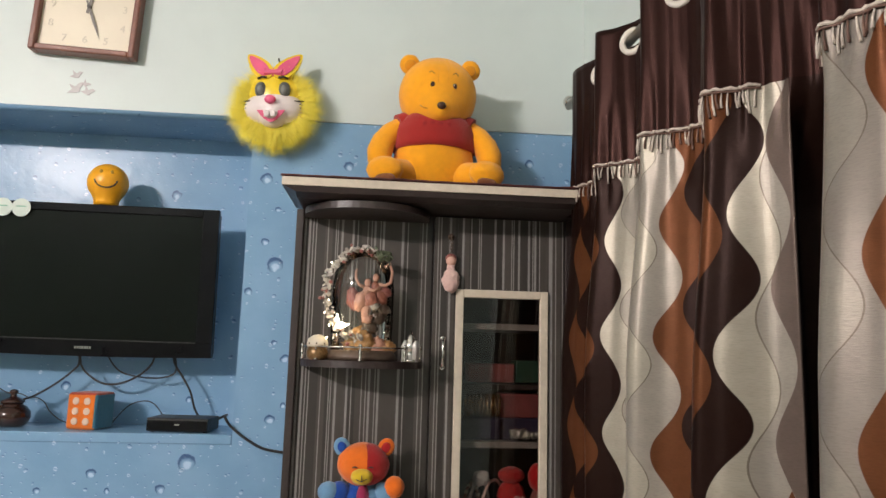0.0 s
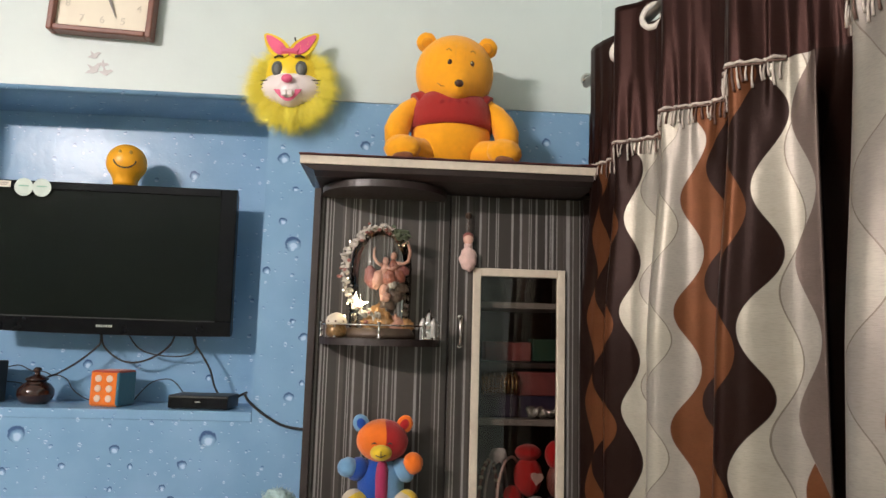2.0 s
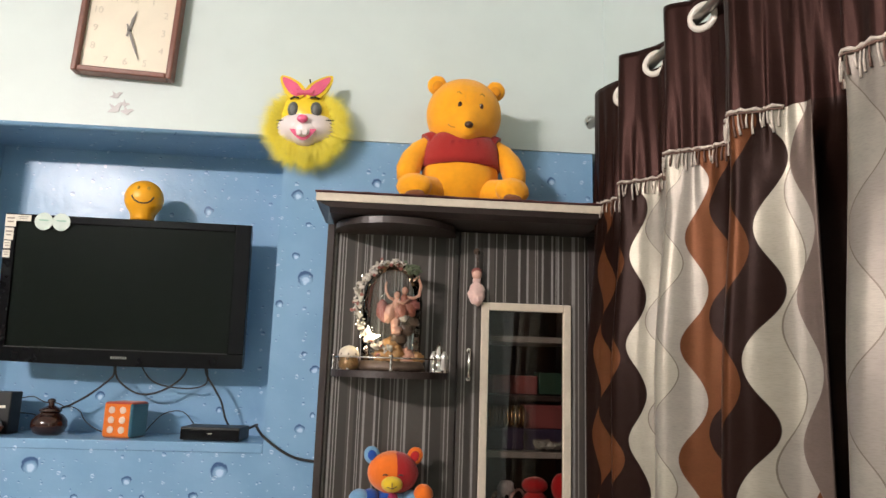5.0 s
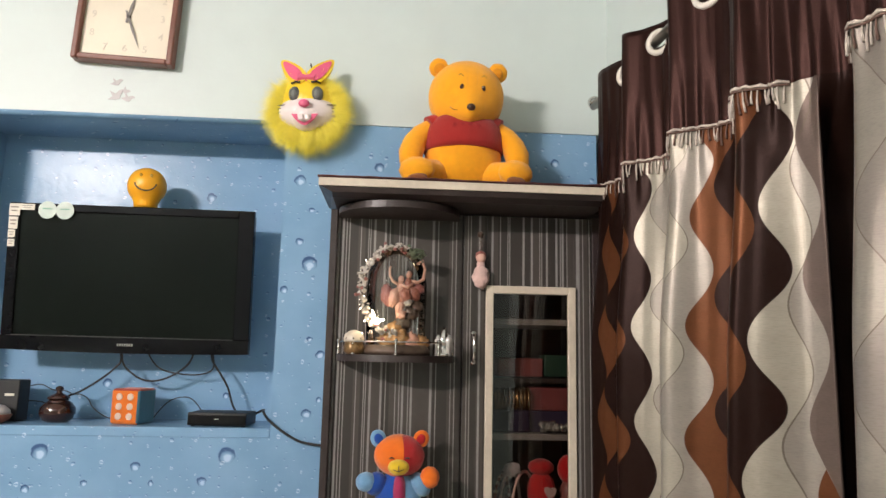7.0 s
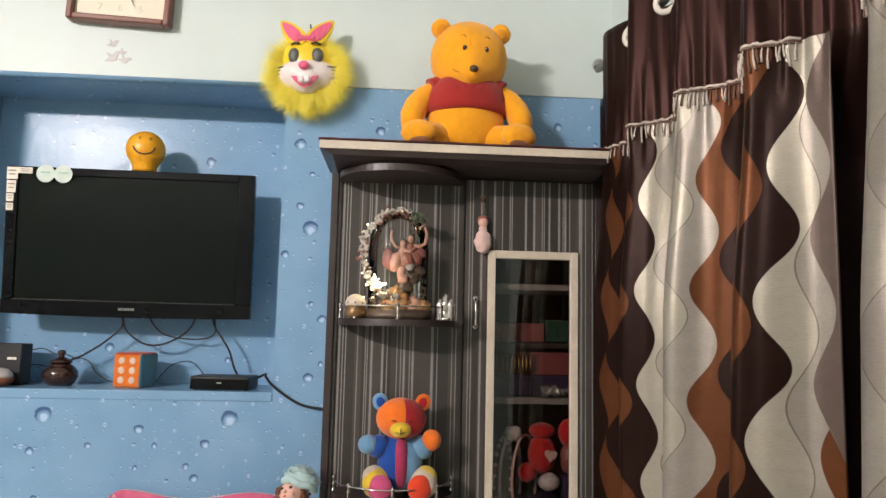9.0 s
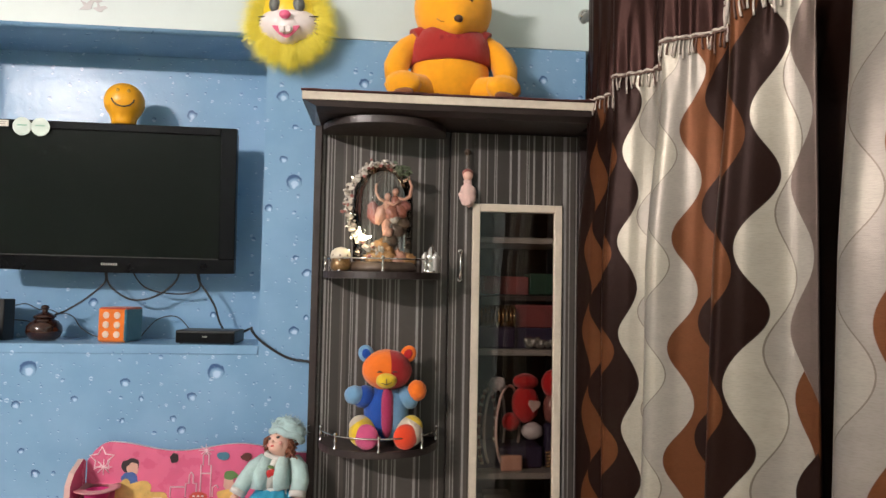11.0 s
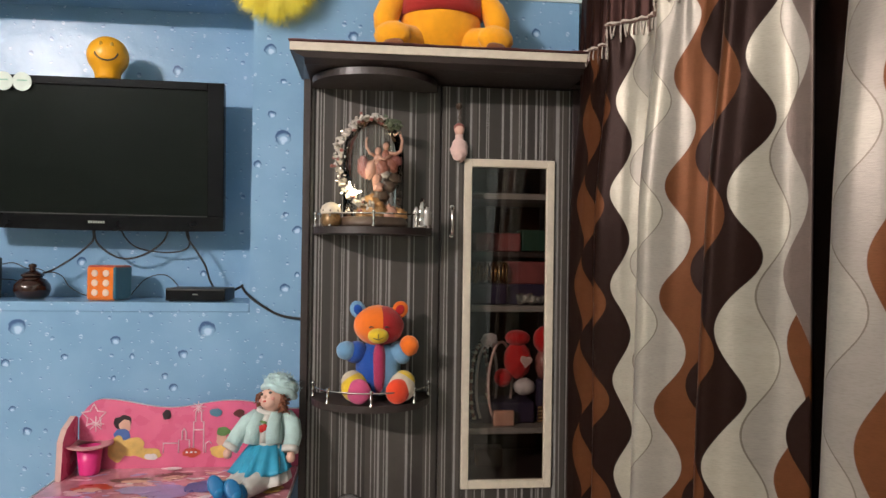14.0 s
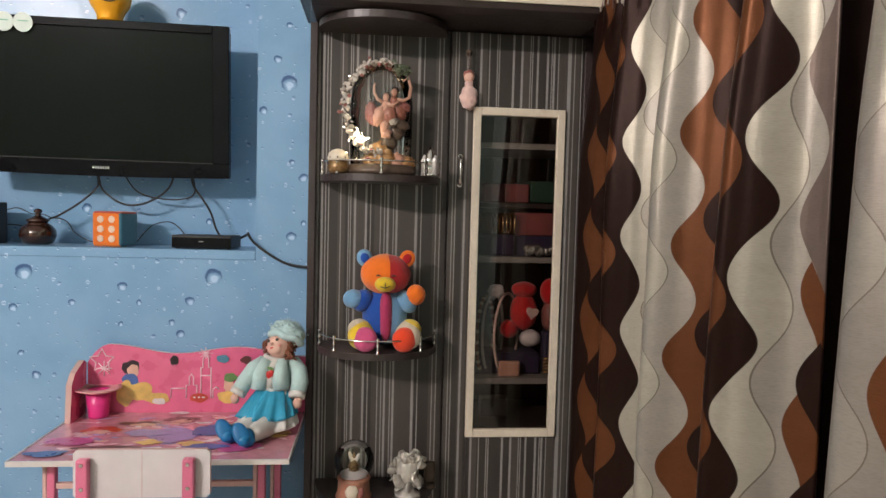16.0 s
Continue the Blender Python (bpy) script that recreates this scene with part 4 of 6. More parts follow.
def plush_bear():
    t = thing("plush_bear", "seated yellow plush bear in a red shirt on the cabinet", "soft toy", at=pose(0.166, 2.335, 1.7425, 0, 0, 0))
    part("body", Shape().ball((0, 0.0, 0.095), (0.122, 0.10, 0.118), M_PY, rough=0.04, u=40, v=28), t)
    prof = [(0.118, 0.128), (0.127, 0.130), (0.128, 0.150), (0.126, 0.180), (0.118, 0.206), (0.104, 0.228), (0.082, 0.246), (0.05, 0.258)]
    s = Shape().lathe((0, 0.002, 0), prof, M_PR, 48, Matrix.Diagonal((1, 0.86, 1, 1)))
    for v in s.bm.verts:
        v.co *= 1 + 0.018 * noise.noise(v.co * 24)
    # cap sleeves flare over the shoulders
    for sx in (-1, 1):
        s.tube([(sx * 0.050, -0.004, 0.228), (sx * 0.086, -0.010, 0.214), (sx * 0.108, -0.014, 0.202)], [0.030, 0.037, 0.039], M_PR, 24)
    shirt = part("shirt", s, t, "short red knitted shirt")
    for x in (-0.036, -0.012, 0.012, 0.036):
        part("stitched_mark", Shape().box((x, -0.1030 + 3.2 * x * x, 0.190), (0.013, 0.003, 0.014), M_PSEAM, 0.001), shirt)
    # head nodding forward, chin on the chest
    h = pose(0.006, -0.006, 0.315, 23, 3, -1)
    turn = h.to_3x3().to_4x4()

    def at(x, y, z):
        return h @ Vector((x, y, z))

    def snout(co):
        for d, k, wide in ((Vector((0.04, -0.93, -0.24)), 0.34, 0.40), (Vector((0.0, -0.72, -0.62)), 0.14, 0.75), (Vector((-0.62, -0.45, -0.58)), 0.08, 0.6), (Vector((0.62, -0.45, -0.58)), 0.08, 0.6)):
            d = d.normalized()
            a = co.normalized().angle(d)
            co += d * k * math.exp(-(a / wide) ** 2)

    s = Shape().ball(at(0, 0, 0), (0.119, 0.106, 0.112), M_PY, turn, u=72, v=48, squash=snout)
    head = part("head", s, t)
    size = Vector((0.119, 0.106, 0.112))

    def on(x, z, lift=0.0):
        """The point of the face in front of (x, z) in the head's own axes."""
        a, b = x, z
        for _ in range(12):
            co = Vector((a / size.x, 0, b / size.z))
            co.y = -math.sqrt(max(0.02, 1 - co.x ** 2 - co.z ** 2))
            co.normalize()
            snout(co)
            a, b = a + 0.7 * (x - co.x * size.x), b + 0.7 * (z - co.z * size.z)
        return at(co.x * size.x, co.y * size.y - lift, co.z * size.z)

    part("nose", Shape().ball(on(0.010, -0.024, -0.002), (0.0135, 0.011, 0.0115), M_BROWNNOSE, turn), head, "shiny brown nose")
    for sx in (-1, 1):
        part("ear", Shape().ball(at(sx * 0.094, 0.012, 0.082), (0.031, 0.018, 0.030), M_PY, turn @ rot(0, sx * 35), rough=0.05).ball(at(sx * 0.092, -0.003, 0.080), (0.018, 0.007, 0.017), M_PEAR, turn @ rot(0, sx * 35)), head)
        part("eye", Shape().ball(on(sx * 0.033 + 0.012, 0.032, -0.001), (0.0068, 0.0045, 0.0098), M_BROWNNOSE, turn).ball(on(sx * 0.033 + 0.010, 0.036, 0.003), (0.0022, 0.0015, 0.003), M_EYEGLINT, turn), head)
        part("eyebrow", Shape().tube([on(sx * 0.036 + 0.002, 0.066), on(sx * 0.036 + 0.009, 0.071), on(sx * 0.036 + 0.018, 0.064)], 0.0011, M_BROWNNOSE, 6), head)
        part("seam", Shape().tube([on(sx * 0.014 + 0.010, 0.040), on(sx * 0.015 + 0.009, 0.060), on(sx * 0.014 + 0.008, 0.082)], 0.0008, M_PEAR, 6), head)
    part("mouth", Shape().tube([on(-0.052, -0.030), on(-0.042, -0.036), on(-0.030, -0.036)], 0.0014, M_MOUTHLINE, 6), head)
    # arms hang outwards and rest on the legs
    for sx in (-1, 1):
        s = Shape().tube([(sx * 0.070, 0, 0.226), (sx * 0.103, -0.004, 0.206), (sx * 0.134, -0.014, 0.180), (sx * 0.155, -0.026, 0.148), (sx * 0.166, -0.038, 0.115), (sx * 0.166, -0.048, 0.086), (sx * 0.160, -0.054, 0.066)], [0.022, 0.030, 0.034, 0.037, 0.038, 0.035, 0.022], M_PY, 24)
        s.ball((sx * 0.160, -0.054, 0.072), (0.034, 0.036, 0.026), M_PY, rough=0.05)
        part("arm", s, t)
        s = Shape().tube([(sx * 0.060, -0.02, 0.050), (sx * 0.092, -0.055, 0.046), (sx * 0.122, -0.088, 0.042), (sx * 0.142, -0.112, 0.040)], [0.038, 0.042, 0.039, 0.037], M_PY, 24)
        s.ball((sx * 0.148, -0.114, 0.040), (0.054, 0.035, 0.040), M_PY, rot(-10, 0, sx * 16), rough=0.06, u=32, v=22)
        leg = part("leg", s, t)
        part("sole", Shape().ball((sx * 0.146, -0.138, 0.010), (0.030, 0.014, 0.016), M_SOLE, rot(-10, 0, sx * 16), u=24, v=12), leg, "brown sole")


M_MOUTHLINE = plush("brown_stitch", (0.40, 0.13, 0.01))
M_PEAR = plush("orange_seam", (0.74, 0.29, 0.012))
plush_bear()

M_O = plush("orange_plush", (0.80, 0.17, 0.015))
M_RED2 = plush("red_plush", (0.42, 0.015, 0.018))
M_BLUE = plush("blue_plush", (0.012, 0.07, 0.34))
M_LBLUE = plush("pale_blue_plush", (0.16, 0.33, 0.52))
M_MAG = plush("magenta_plush", (0.36, 0.03, 0.10))
M_YEL = plush("lemon_plush", (0.75, 0.52, 0.03))
M_PINKP = plush("pink_plush", (0.55, 0.08, 0.20))
M_CRM = plush("cream_plush", (0.62, 0.52, 0.40))
M_ORED = plush("vermilion_plush", (0.72, 0.06, 0.02))


def patchwork_bear():
    t = thing("patchwork_bear", "patchwork plush bear in orange, red and blue on a shelf", "soft toy", at=pose(-0.008, 2.30, 0.7355))

    def two(c, r, left, right, rt=None, cut=0.0):
        """An ellipsoid with one colour each side of its seam."""
        s = Shape().ball(c, r, left, rt, u=40, v=26, rough=0.03)
        k = s._slot(right)
        for f in s.bm.faces:
            if f.calc_center_median().x > c[0] + cut:
                f.material_index = k
        return s

    part("body", two((0, 0.0, 0.092), (0.066, 0.056, 0.085), M_BLUE, M_LBLUE).ball((0.002, -0.034, 0.098), (0.022, 0.032, 0.074), M_MAG, u=24, v=20), t, "blue and pale blue body with magenta front")
    head = part("head", two((0.0, -0.004, 0.216), (0.073, 0.062, 0.060), M_O, M_RED2, rot(0, 2), 0.008), t, "half orange and half red head")
    for sx, m, m2 in ((-1, M_LBLUE, M_BLUE), (1, M_O, M_RED2)):
        part("ear", Shape().ball((sx * 0.062, 0.0, 0.262), (0.023, 0.013, 0.026), m, rot(0, sx * 25)).ball((sx * 0.061, -0.010, 0.262), (0.013, 0.006, 0.016), m2, rot(0, sx * 25)), head)
    snout = part("snout", Shape().ball((-0.002, -0.062, 0.192), (0.030, 0.026, 0.022), M_YEL, u=28, v=18), head, "lemon yellow snout")
    s = Shape().tube([(-0.016, -0.084, 0.188), (-0.002, -0.0905, 0.184), (0.012, -0.084, 0.190)], 0.0014, M_INK, 6)
    s.tube([(-0.002, -0.089, 0.200), (-0.002, -0.0905, 0.185)], 0.0012, M_INK, 6)
    part("mouth", s, head)
    for sx in (-1, 1):
        part("eye", Shape().tube([(sx * 0.022 - 0.006, -0.066, 0.216), (sx * 0.022, -0.068, 0.219), (sx * 0.022 + 0.006, -0.066, 0.216)], 0.002, M_INK, 6), head)
    part("arm", Shape().ball((-0.066, -0.018, 0.140), (0.030, 0.030, 0.034), M_BLUE, rot(0, 40), u=28, v=18).ball((-0.092, -0.028, 0.146), (0.030, 0.028, 0.027), M_LBLUE, u=28, v=18, rough=0.05), t)
    part("arm", Shape().ball((0.062, -0.018, 0.138), (0.026, 0.03, 0.036), M_LBLUE, rot(0, -35), u=28, v=18).ball((0.088, -0.030, 0.160), (0.028, 0.028, 0.030), M_O, u=28, v=18, rough=0.05), t)
    for sx, m1, m2, m3 in ((-1, M_YEL, M_CRM, M_PINKP), (1, M_CRM, M_YEL, M_ORED)):
        leg = part("leg", Shape().ball((sx * 0.066, -0.035, 0.042), (0.038, 0.052, 0.042), m1, rot(0, 0, sx * 20), u=28, v=18).ball((sx * 0.074, -0.030, 0.058), (0.031, 0.04, 0.030), m2, rot(0, 0, sx * 20), u=28, v=18), t)
        part("foot", Shape().ball((sx * 0.055, -0.076, 0.036), (0.035, 0.022, 0.036), m3, rot(0, 0, sx * 12), u=28, v=18), leg)


patchwork_bear()

# ---- niche ----
M_SMILEY = mat("smiley_foam", (0.82, 0.38, 0.01), 0.38, var=0.05, bump=0.1)


def smiley():
    t = thing("smiley_ball", "yellow foam smiley ball standing on the television", "toy", at=pose(-0.893, 2.60, 1.7115, 0, 0, 14))
    prof = [(0.037, 0.0), (0.038, 0.010), (0.040, 0.022)]
    prof += [(0.063 * math.cos(a), 0.078 + 0.063 * math.sin(a)) for a in (math.radians(-42 + 132 * i / 20) for i in range(20))] + [(0.002, 0.141)]
    part("ball", Shape().lathe((0, 0, 0), prof, M_SMILEY, 40), t)

    def on(x, z, k=1.005):
        d = math.sqrt(max(0.0, 0.063 ** 2 - x * x - (z - 0.078) ** 2))
        return (x * k, -d * k, z)

    part("smile", Shape().tube([on(0.034 * math.sin(a), 0.078 - 0.030 * math.cos(a) + 0.004) for a in (math.radians(-80 + 160 * i / 16) for i in range(17))], 0.0026, M_INK, 8), t, "drawn black smile")
    for sx in (-1, 1):
        part("eye", Shape().ball(on(sx * 0.016, 0.104), (0.005, 0.003, 0.007), M_SMILEYE), t)


M_SMILEYE = mat("smiley_eye", (0.40, 0.22, 0.02), 0.4)
smiley()
M_DICEO = plush("orange_felt", (0.72, 0.17, 0.02))
M_DICET = plush("teal_felt", (0.06, 0.20, 0.27))
M_DICER = plush("red_felt", (0.40, 0.05, 0.03))
M_DICEW = plush("white_felt", (0.72, 0.55, 0.45))


def dice():
    t = thing("soft_dice", "soft felt dice with orange face and white dots", "toy", at=pose(-0.876, 2.60, 1.0, 0, 0, -13) @ Matrix.Diagonal((1.06, 1.06, 1.06, 1)))
    s = Shape()
    s.box((0, 0, 0.053), (0.094, 0.094, 0.106), M_DICEO, 0.010, seg=4)
    s.bm.normal_update()
    for f in s.bm.faces:
        if f.normal.z > 0.5:
            f.material_index = s._slot(M_DICER)
        elif f.normal.x > 0.5:
            f.material_index = s._slot(M_DICET)
    part("cube", s, t)
    for x in (-0.018, 0.018):
        for z in (0.024, 0.053, 0.082):
            part("dot", Shape().lathe((x, -0.0465, z), [(0.0105, 0), (0.0105, 0.0015), (0.008, 0.0022)], M_DICEW, 20, pose(0, 0, 0, 90)), t)


dice()
M_POT = mat("glazed_brown_pot", (0.030, 0.010, 0.006), 0.16, var=0.25, scale=30, coat=0.5)


def clay_pot():
    t = thing("clay_pot", "small glazed dark brown lidded pot", "pot", at=pose(-1.118, 2.61, 1.0))
    part("body", Shape().lathe((0, 0, 0), [(0.032, 0), (0.045, 0.008), (0.054, 0.028), (0.052, 0.046), (0.040, 0.062), (0.028, 0.068), (0.030, 0.074)], M_POT, 32), t)
    part("lid", Shape().lathe((0, 0, 0.074), [(0.034, 0), (0.033, 0.005), (0.018, 0.014), (0.009, 0.018), (0.008, 0.026), (0.013, 0.031), (0.011, 0.038), (0.003, 0.041)], M_POT, 28), t)


clay_pot()


def set_top_box():
    t = thing("set_top_box", "flat black set-top box on the ledge", "electronics", at=pose(-0.584, 2.582, 1.0, 0, 0, -4) @ Matrix.Diagonal((0.95, 1, 1, 1)))
    part("case", Shape().box((0, 0, 0.023), (0.198, 0.115, 0.040), M_MATTBLACK, 0.003), t)
    part("front_panel", Shape().box((0, -0.0585, 0.021), (0.194, 0.003, 0.030), M_BLACK, 0.001), t)
    part("logo_bar", Shape().box((0.0, -0.0605, 0.024), (0.016, 0.001, 0.004), M_CHROME), t)
    for x in (-0.085, 0.085):
        part("foot", Shape().lathe((x, -0.04, 0), [(0.007, 0), (0.007, 0.004)], M_MATTBLACK, 12), t)


set_top_box()


def modem():
    t = thing("modem_box", "black upright box with a small label", "electronics", at=pose(-1.294, 2.63, 1.0, 0, 0, -6))
    part("case", Shape().box((0, 0, 0.066), (0.12, 0.06, 0.132), M_MATTBLACK, 0.004), t)
    part("label", Shape().box((0.03, -0.0305, 0.085), (0.03, 0.001, 0.008), M_LABEL), t)


modem()
M_TERRA = mat("terracotta", (0.26, 0.09, 0.05), 0.6, var=0.2)


def bowl():
    t = thing("terracotta_bowl", "shallow terracotta dish with a pale rounded lid", "bowl", at=pose(-1.288, 2.548, 1.0))
    part("dish", Shape().lathe((0, 0, 0), [(0.030, 0), (0.050, 0.012), (0.056, 0.026), (0.052, 0.028)], M_TERRA, 30), t)
    part("lid", Shape().lathe((0, 0, 0.027), [(0.052, 0), (0.048, 0.014), (0.034, 0.026), (0.004, 0.032)], M_WHITE, 30), t)


bowl()


def cable(points, r=0.0024, label="black cable hanging behind the television"):
    p = [Vector(q) for q in points]
    out = []
    for i in range(len(p) - 1):
        p0, p1, p2, p3 = (p[max(0, min(len(p) - 1, j))] for j in (i - 1, i, i + 1, i + 2))
        for k in range(8):
            t = k / 8
            out.append(0.5 * ((2 * p1) + (p2 - p0) * t + (2 * p0 - 5 * p1 + 4 * p2 - p3) * t * t + (3 * p1 - p0 - 3 * p2 + p3) * t ** 3))
    out.append(p[-1])
    tagged(part("cable", Shape().tube(out, r, M_MATTBLACK, 8)), label, "cable", "cables")


cable([(-0.95, 2.63, 1.26), (-0.951, 2.66, 1.203), (-0.967, 2.66, 1.176), (-1.019, 2.66, 1.131), (-1.076, 2.66, 1.094), (-1.124, 2.67, 1.07), (-1.14, 2.69, 1.005)], 0.0034)
cable([(-0.94, 2.63, 1.26), (-0.944, 2.66, 1.193), (-0.908, 2.66, 1.155), (-0.862, 2.66, 1.134), (-0.81, 2.66, 1.139), (-0.757, 2.66, 1.166), (-0.718, 2.65, 1.204), (-0.70, 2.63, 1.26)], 0.0034)
cable([(-0.87, 2.63, 1.26), (-0.857, 2.68, 1.204), (-0.823, 2.68, 1.173), (-0.77, 2.68, 1.159), (-0.703, 2.68, 1.156), (-0.656, 2.68, 1.17), (-0.646, 2.67, 1.202), (-0.65, 2.63, 1.26)], 0.0026)
cable([(-0.65, 2.63, 1.26), (-0.648, 2.66, 1.205), (-0.618, 2.66, 1.16), (-0.591, 2.66, 1.115), (-0.574, 2.66, 1.063), (-0.557, 2.665, 1.032)], 0.0036, "twisted black cable running down to the set-top box")
cable([(-0.51, 2.65, 1.022), (-0.462, 2.62, 1.046), (-0.437, 2.488, 1.052), (-0.419, 2.488, 1.027), (-0.374, 2.488, 0.992), (-0.317, 2.488, 0.962), (-0.25, 2.488, 0.951)], 0.0042, "thick black cable running over the ledge to the cabinet")
cable([(-1.111, 2.69, 1.083), (-1.085, 2.69, 1.083), (-1.059, 2.69, 1.069), (-1.039, 2.69, 1.039), (-0.987, 2.67, 1.012), (-0.935, 2.66, 1.006)], 0.0018)
cable([(-0.835, 2.68, 1.010), (-0.829, 2.69, 1.024), (-0.79, 2.69, 1.066), (-0.743, 2.69, 1.08), (-0.71, 2.69, 1.069), (-0.67, 2.67, 1.030)], 0.0018)
cable([(-1.30, 2.69, 1.095), (-1.246, 2.69, 1.11), (-1.214, 2.69, 1.114), (-1.175, 2.69, 1.097), (-1.137, 2.69, 1.095), (-1.111, 2.69, 1.083)], 0.0018)
cable([(-1.27, 2.70, 1.06), (-1.21, 2.70, 1.055), (-1.17, 2.70, 1.03), (-1.12, 2.70, 1.006)], 0.0018)

# ---- on and in the cabinet ----
M_MAT = mat("printed_mat", (0.11, 0.035, 0.035), 0.45, var=0.4, scale=30)


def top_mat():
    s = Shape()
    n = 40
    x0, x1 = -0.265, 0.57
    rows = []
    for j in range(5):
        y = 2.156 + 0.33 * j / 4
        rows.append([s.bm.verts.new((x0 + (x1 - x0) * i / n, y - 0.003 * noise.noise(Vector((i * 0.4, 0, 2))), 1.7405 + (0.005 * abs(noise.noise(Vector((i * 0.35, j, 5)))) if j == 0 else 0.0))) for i in range(n + 1)])
    fs = [s.bm.faces.new((rows[j][i], rows[j][i + 1], rows[j + 1][i + 1], rows[j + 1][i])) for j in range(4) for i in range(n)]
    s._paint(fs, M_MAT, True)
    ob = tagged(part("shelf_liner", s), "dark red printed liner sheet on the cabinet top", "liner")
    ob.modifiers.new("thickness", "SOLIDIFY").thickness = 0.002


top_mat()
M_PEACH = mat("peach_resin", (0.55, 0.30, 0.22), 0.4, var=0.15, scale=50)
M_ROSE = mat("rose_resin", (0.28, 0.10, 0.085), 0.4, var=0.2, scale=50)
M_GOLDRES = mat("gold_resin", (0.45, 0.25, 0.10), 0.35, metal=0.3, var=0.25, scale=60)
M_BRONZE = mat("bronze_resin", (0.10, 0.07, 0.05), 0.4, metal=0.2, var=0.3, scale=60)
M_GREENLEAF = mat("dull_green_leaf", (0.10, 0.125, 0.075), 0.5, var=0.3, scale=60)
M_RUSTRES = mat("rust_resin", (0.34, 0.13, 0.09), 0.4, var=0.2, scale=50)
M_LEAF = mat("silvery_leaf", (0.48, 0.44, 0.39), 0.4, metal=0.1, var=0.3, scale=80)
# warm emission for the bright glint and sparkles on the dome
M_GLINTGLOW = bpy.data.materials.new("warm_glint_glow")
M_GLINTGLOW.use_nodes = True
_b = M_GLINTGLOW.node_tree.nodes["Principled BSDF"]
_b.inputs["Emission Color"].default_value = (1.0, 0.80, 0.52, 1)
_b.inputs["Emission Strength"].default_value = 60.0


def dome():
    t = thing("glass_dome", "glass dome ornament with a warm glint and flower garland", "ornament", at=pose(-0.030, 2.295, SHELVES[0]) @ Matrix.Diagonal((1.36, 1.1, 1.12, 1)))
    part("base", Shape().lathe((0, 0, 0), [(0.070, 0), (0.076, 0.006), (0.075, 0.012), (0.070, 0.022), (0.067, 0.026)], M_BRONZE, 40), t, "dark resin base")
    inner = [(0.064, 0.026), (0.066, 0.10), (0.066, 0.18), (0.062, 0.225), (0.046, 0.262), (0.024, 0.284), (0.004, 0.290)]
    g = part("cloche", Shape().lathe((0, 0, 0), inner, M_GLASS2, 48, caps=False), t, "thin clear glass cloche")
    g.visible_shadow = False
    gar = Shape()
    rng = random.Random(5)
    for i in range(190):
        a = math.radians(-88 + 222 * i / 189)
        c = Vector((-0.076 * math.cos(a), -0.012 - 0.02 * math.cos(a * 0.7), 0.17 + 0.115 * math.sin(a)))
        c += Vector((rng.gauss(0, 0.005), rng.uniform(-0.012, 0.012), rng.gauss(0, 0.006)))
        k = rng.random()
        if i > 168:
            gar.ball(c, (rng.uniform(0.004, 0.008), 0.002, rng.uniform(0.006, 0.012)), M_GREENLEAF, rot(rng.uniform(-60, 60), rng.uniform(0, 180), rng.uniform(-60, 60)), u=8, v=6)
        elif i % 9 == 0:
            gar.ball(c, (rng.uniform(0.005, 0.008), 0.003, rng.uniform(0.004, 0.007)), M_LEAF, rot(0, rng.uniform(0, 180)), u=10, v=8, rough=0.9)
        elif k < 0.10:
            gar.ball(c, rng.uniform(0.003, 0.005), M_ROSE, u=8, v=6)
        elif k < 0.3:
            gar.ball(c, rng.uniform(0.002, 0.004), M_CHROME, u=8, v=6)
        else:
            gar.ball(c, (rng.uniform(0.002, 0.005), 0.0012, rng.uniform(0.004, 0.009)), M_LEAF, rot(rng.uniform(-60, 60), rng.uniform(0, 180), rng.uniform(-60, 60)), u=8, v=6)
    part("garland", gar, t, "silvery leaves and small roses")
    # glowing ball whose tapered spikes draw a star-shaped glare
    part("glare_star", Shape().ball((-0.042, -0.058, 0.086), (0.009, 0.005, 0.007), M_GLINTGLOW, u=16, v=10).tube([(-0.046, -0.058, 0.088), (-0.048, -0.058, 0.102), (-0.050, -0.058, 0.114)], [0.004, 0.002, 0.0008], M_GLINTGLOW, 8).tube([(-0.036, -0.058, 0.086), (-0.024, -0.058, 0.090)], [0.004, 0.0008], M_GLINTGLOW, 8), t, "warm glowing ball with glare spikes")
    # glowing beads put in for the warm sparkles along the garland
    for i in range(7):
        part("sparkle_bead", Shape().ball((-0.072 + 0.006 * math.sin(i * 2.2), -0.02, 0.055 + 0.032 * i), 0.0014, M_GLINTGLOW, u=8, v=6), t)
    st = Shape()
    # rocky gilt mound
    for x, y, z, r, m in ((-0.030, 0, 0.032, 0.024, M_GOLDRES), (0.0, -0.008, 0.036, 0.026, M_GOLDRES), (0.034, 0.0, 0.030, 0.026, M_PEACH), (0.060, 0.0, 0.028, 0.020, M_GOLDRES), (-0.010, 0.006, 0.062, 0.022, M_GOLDRES), (0.012, 0.004, 0.082, 0.022, M_BRONZE), (0.030, 0.006, 0.104, 0.020, M_BRONZE), (0.044, 0.008, 0.126, 0.018, M_BRONZE), (0.004, -0.012, 0.100, 0.014, M_PEACH)):
        st.ball((x, y, z), (r, r * 0.8, r * 0.9), m, rough=0.55, u=18, v=12)
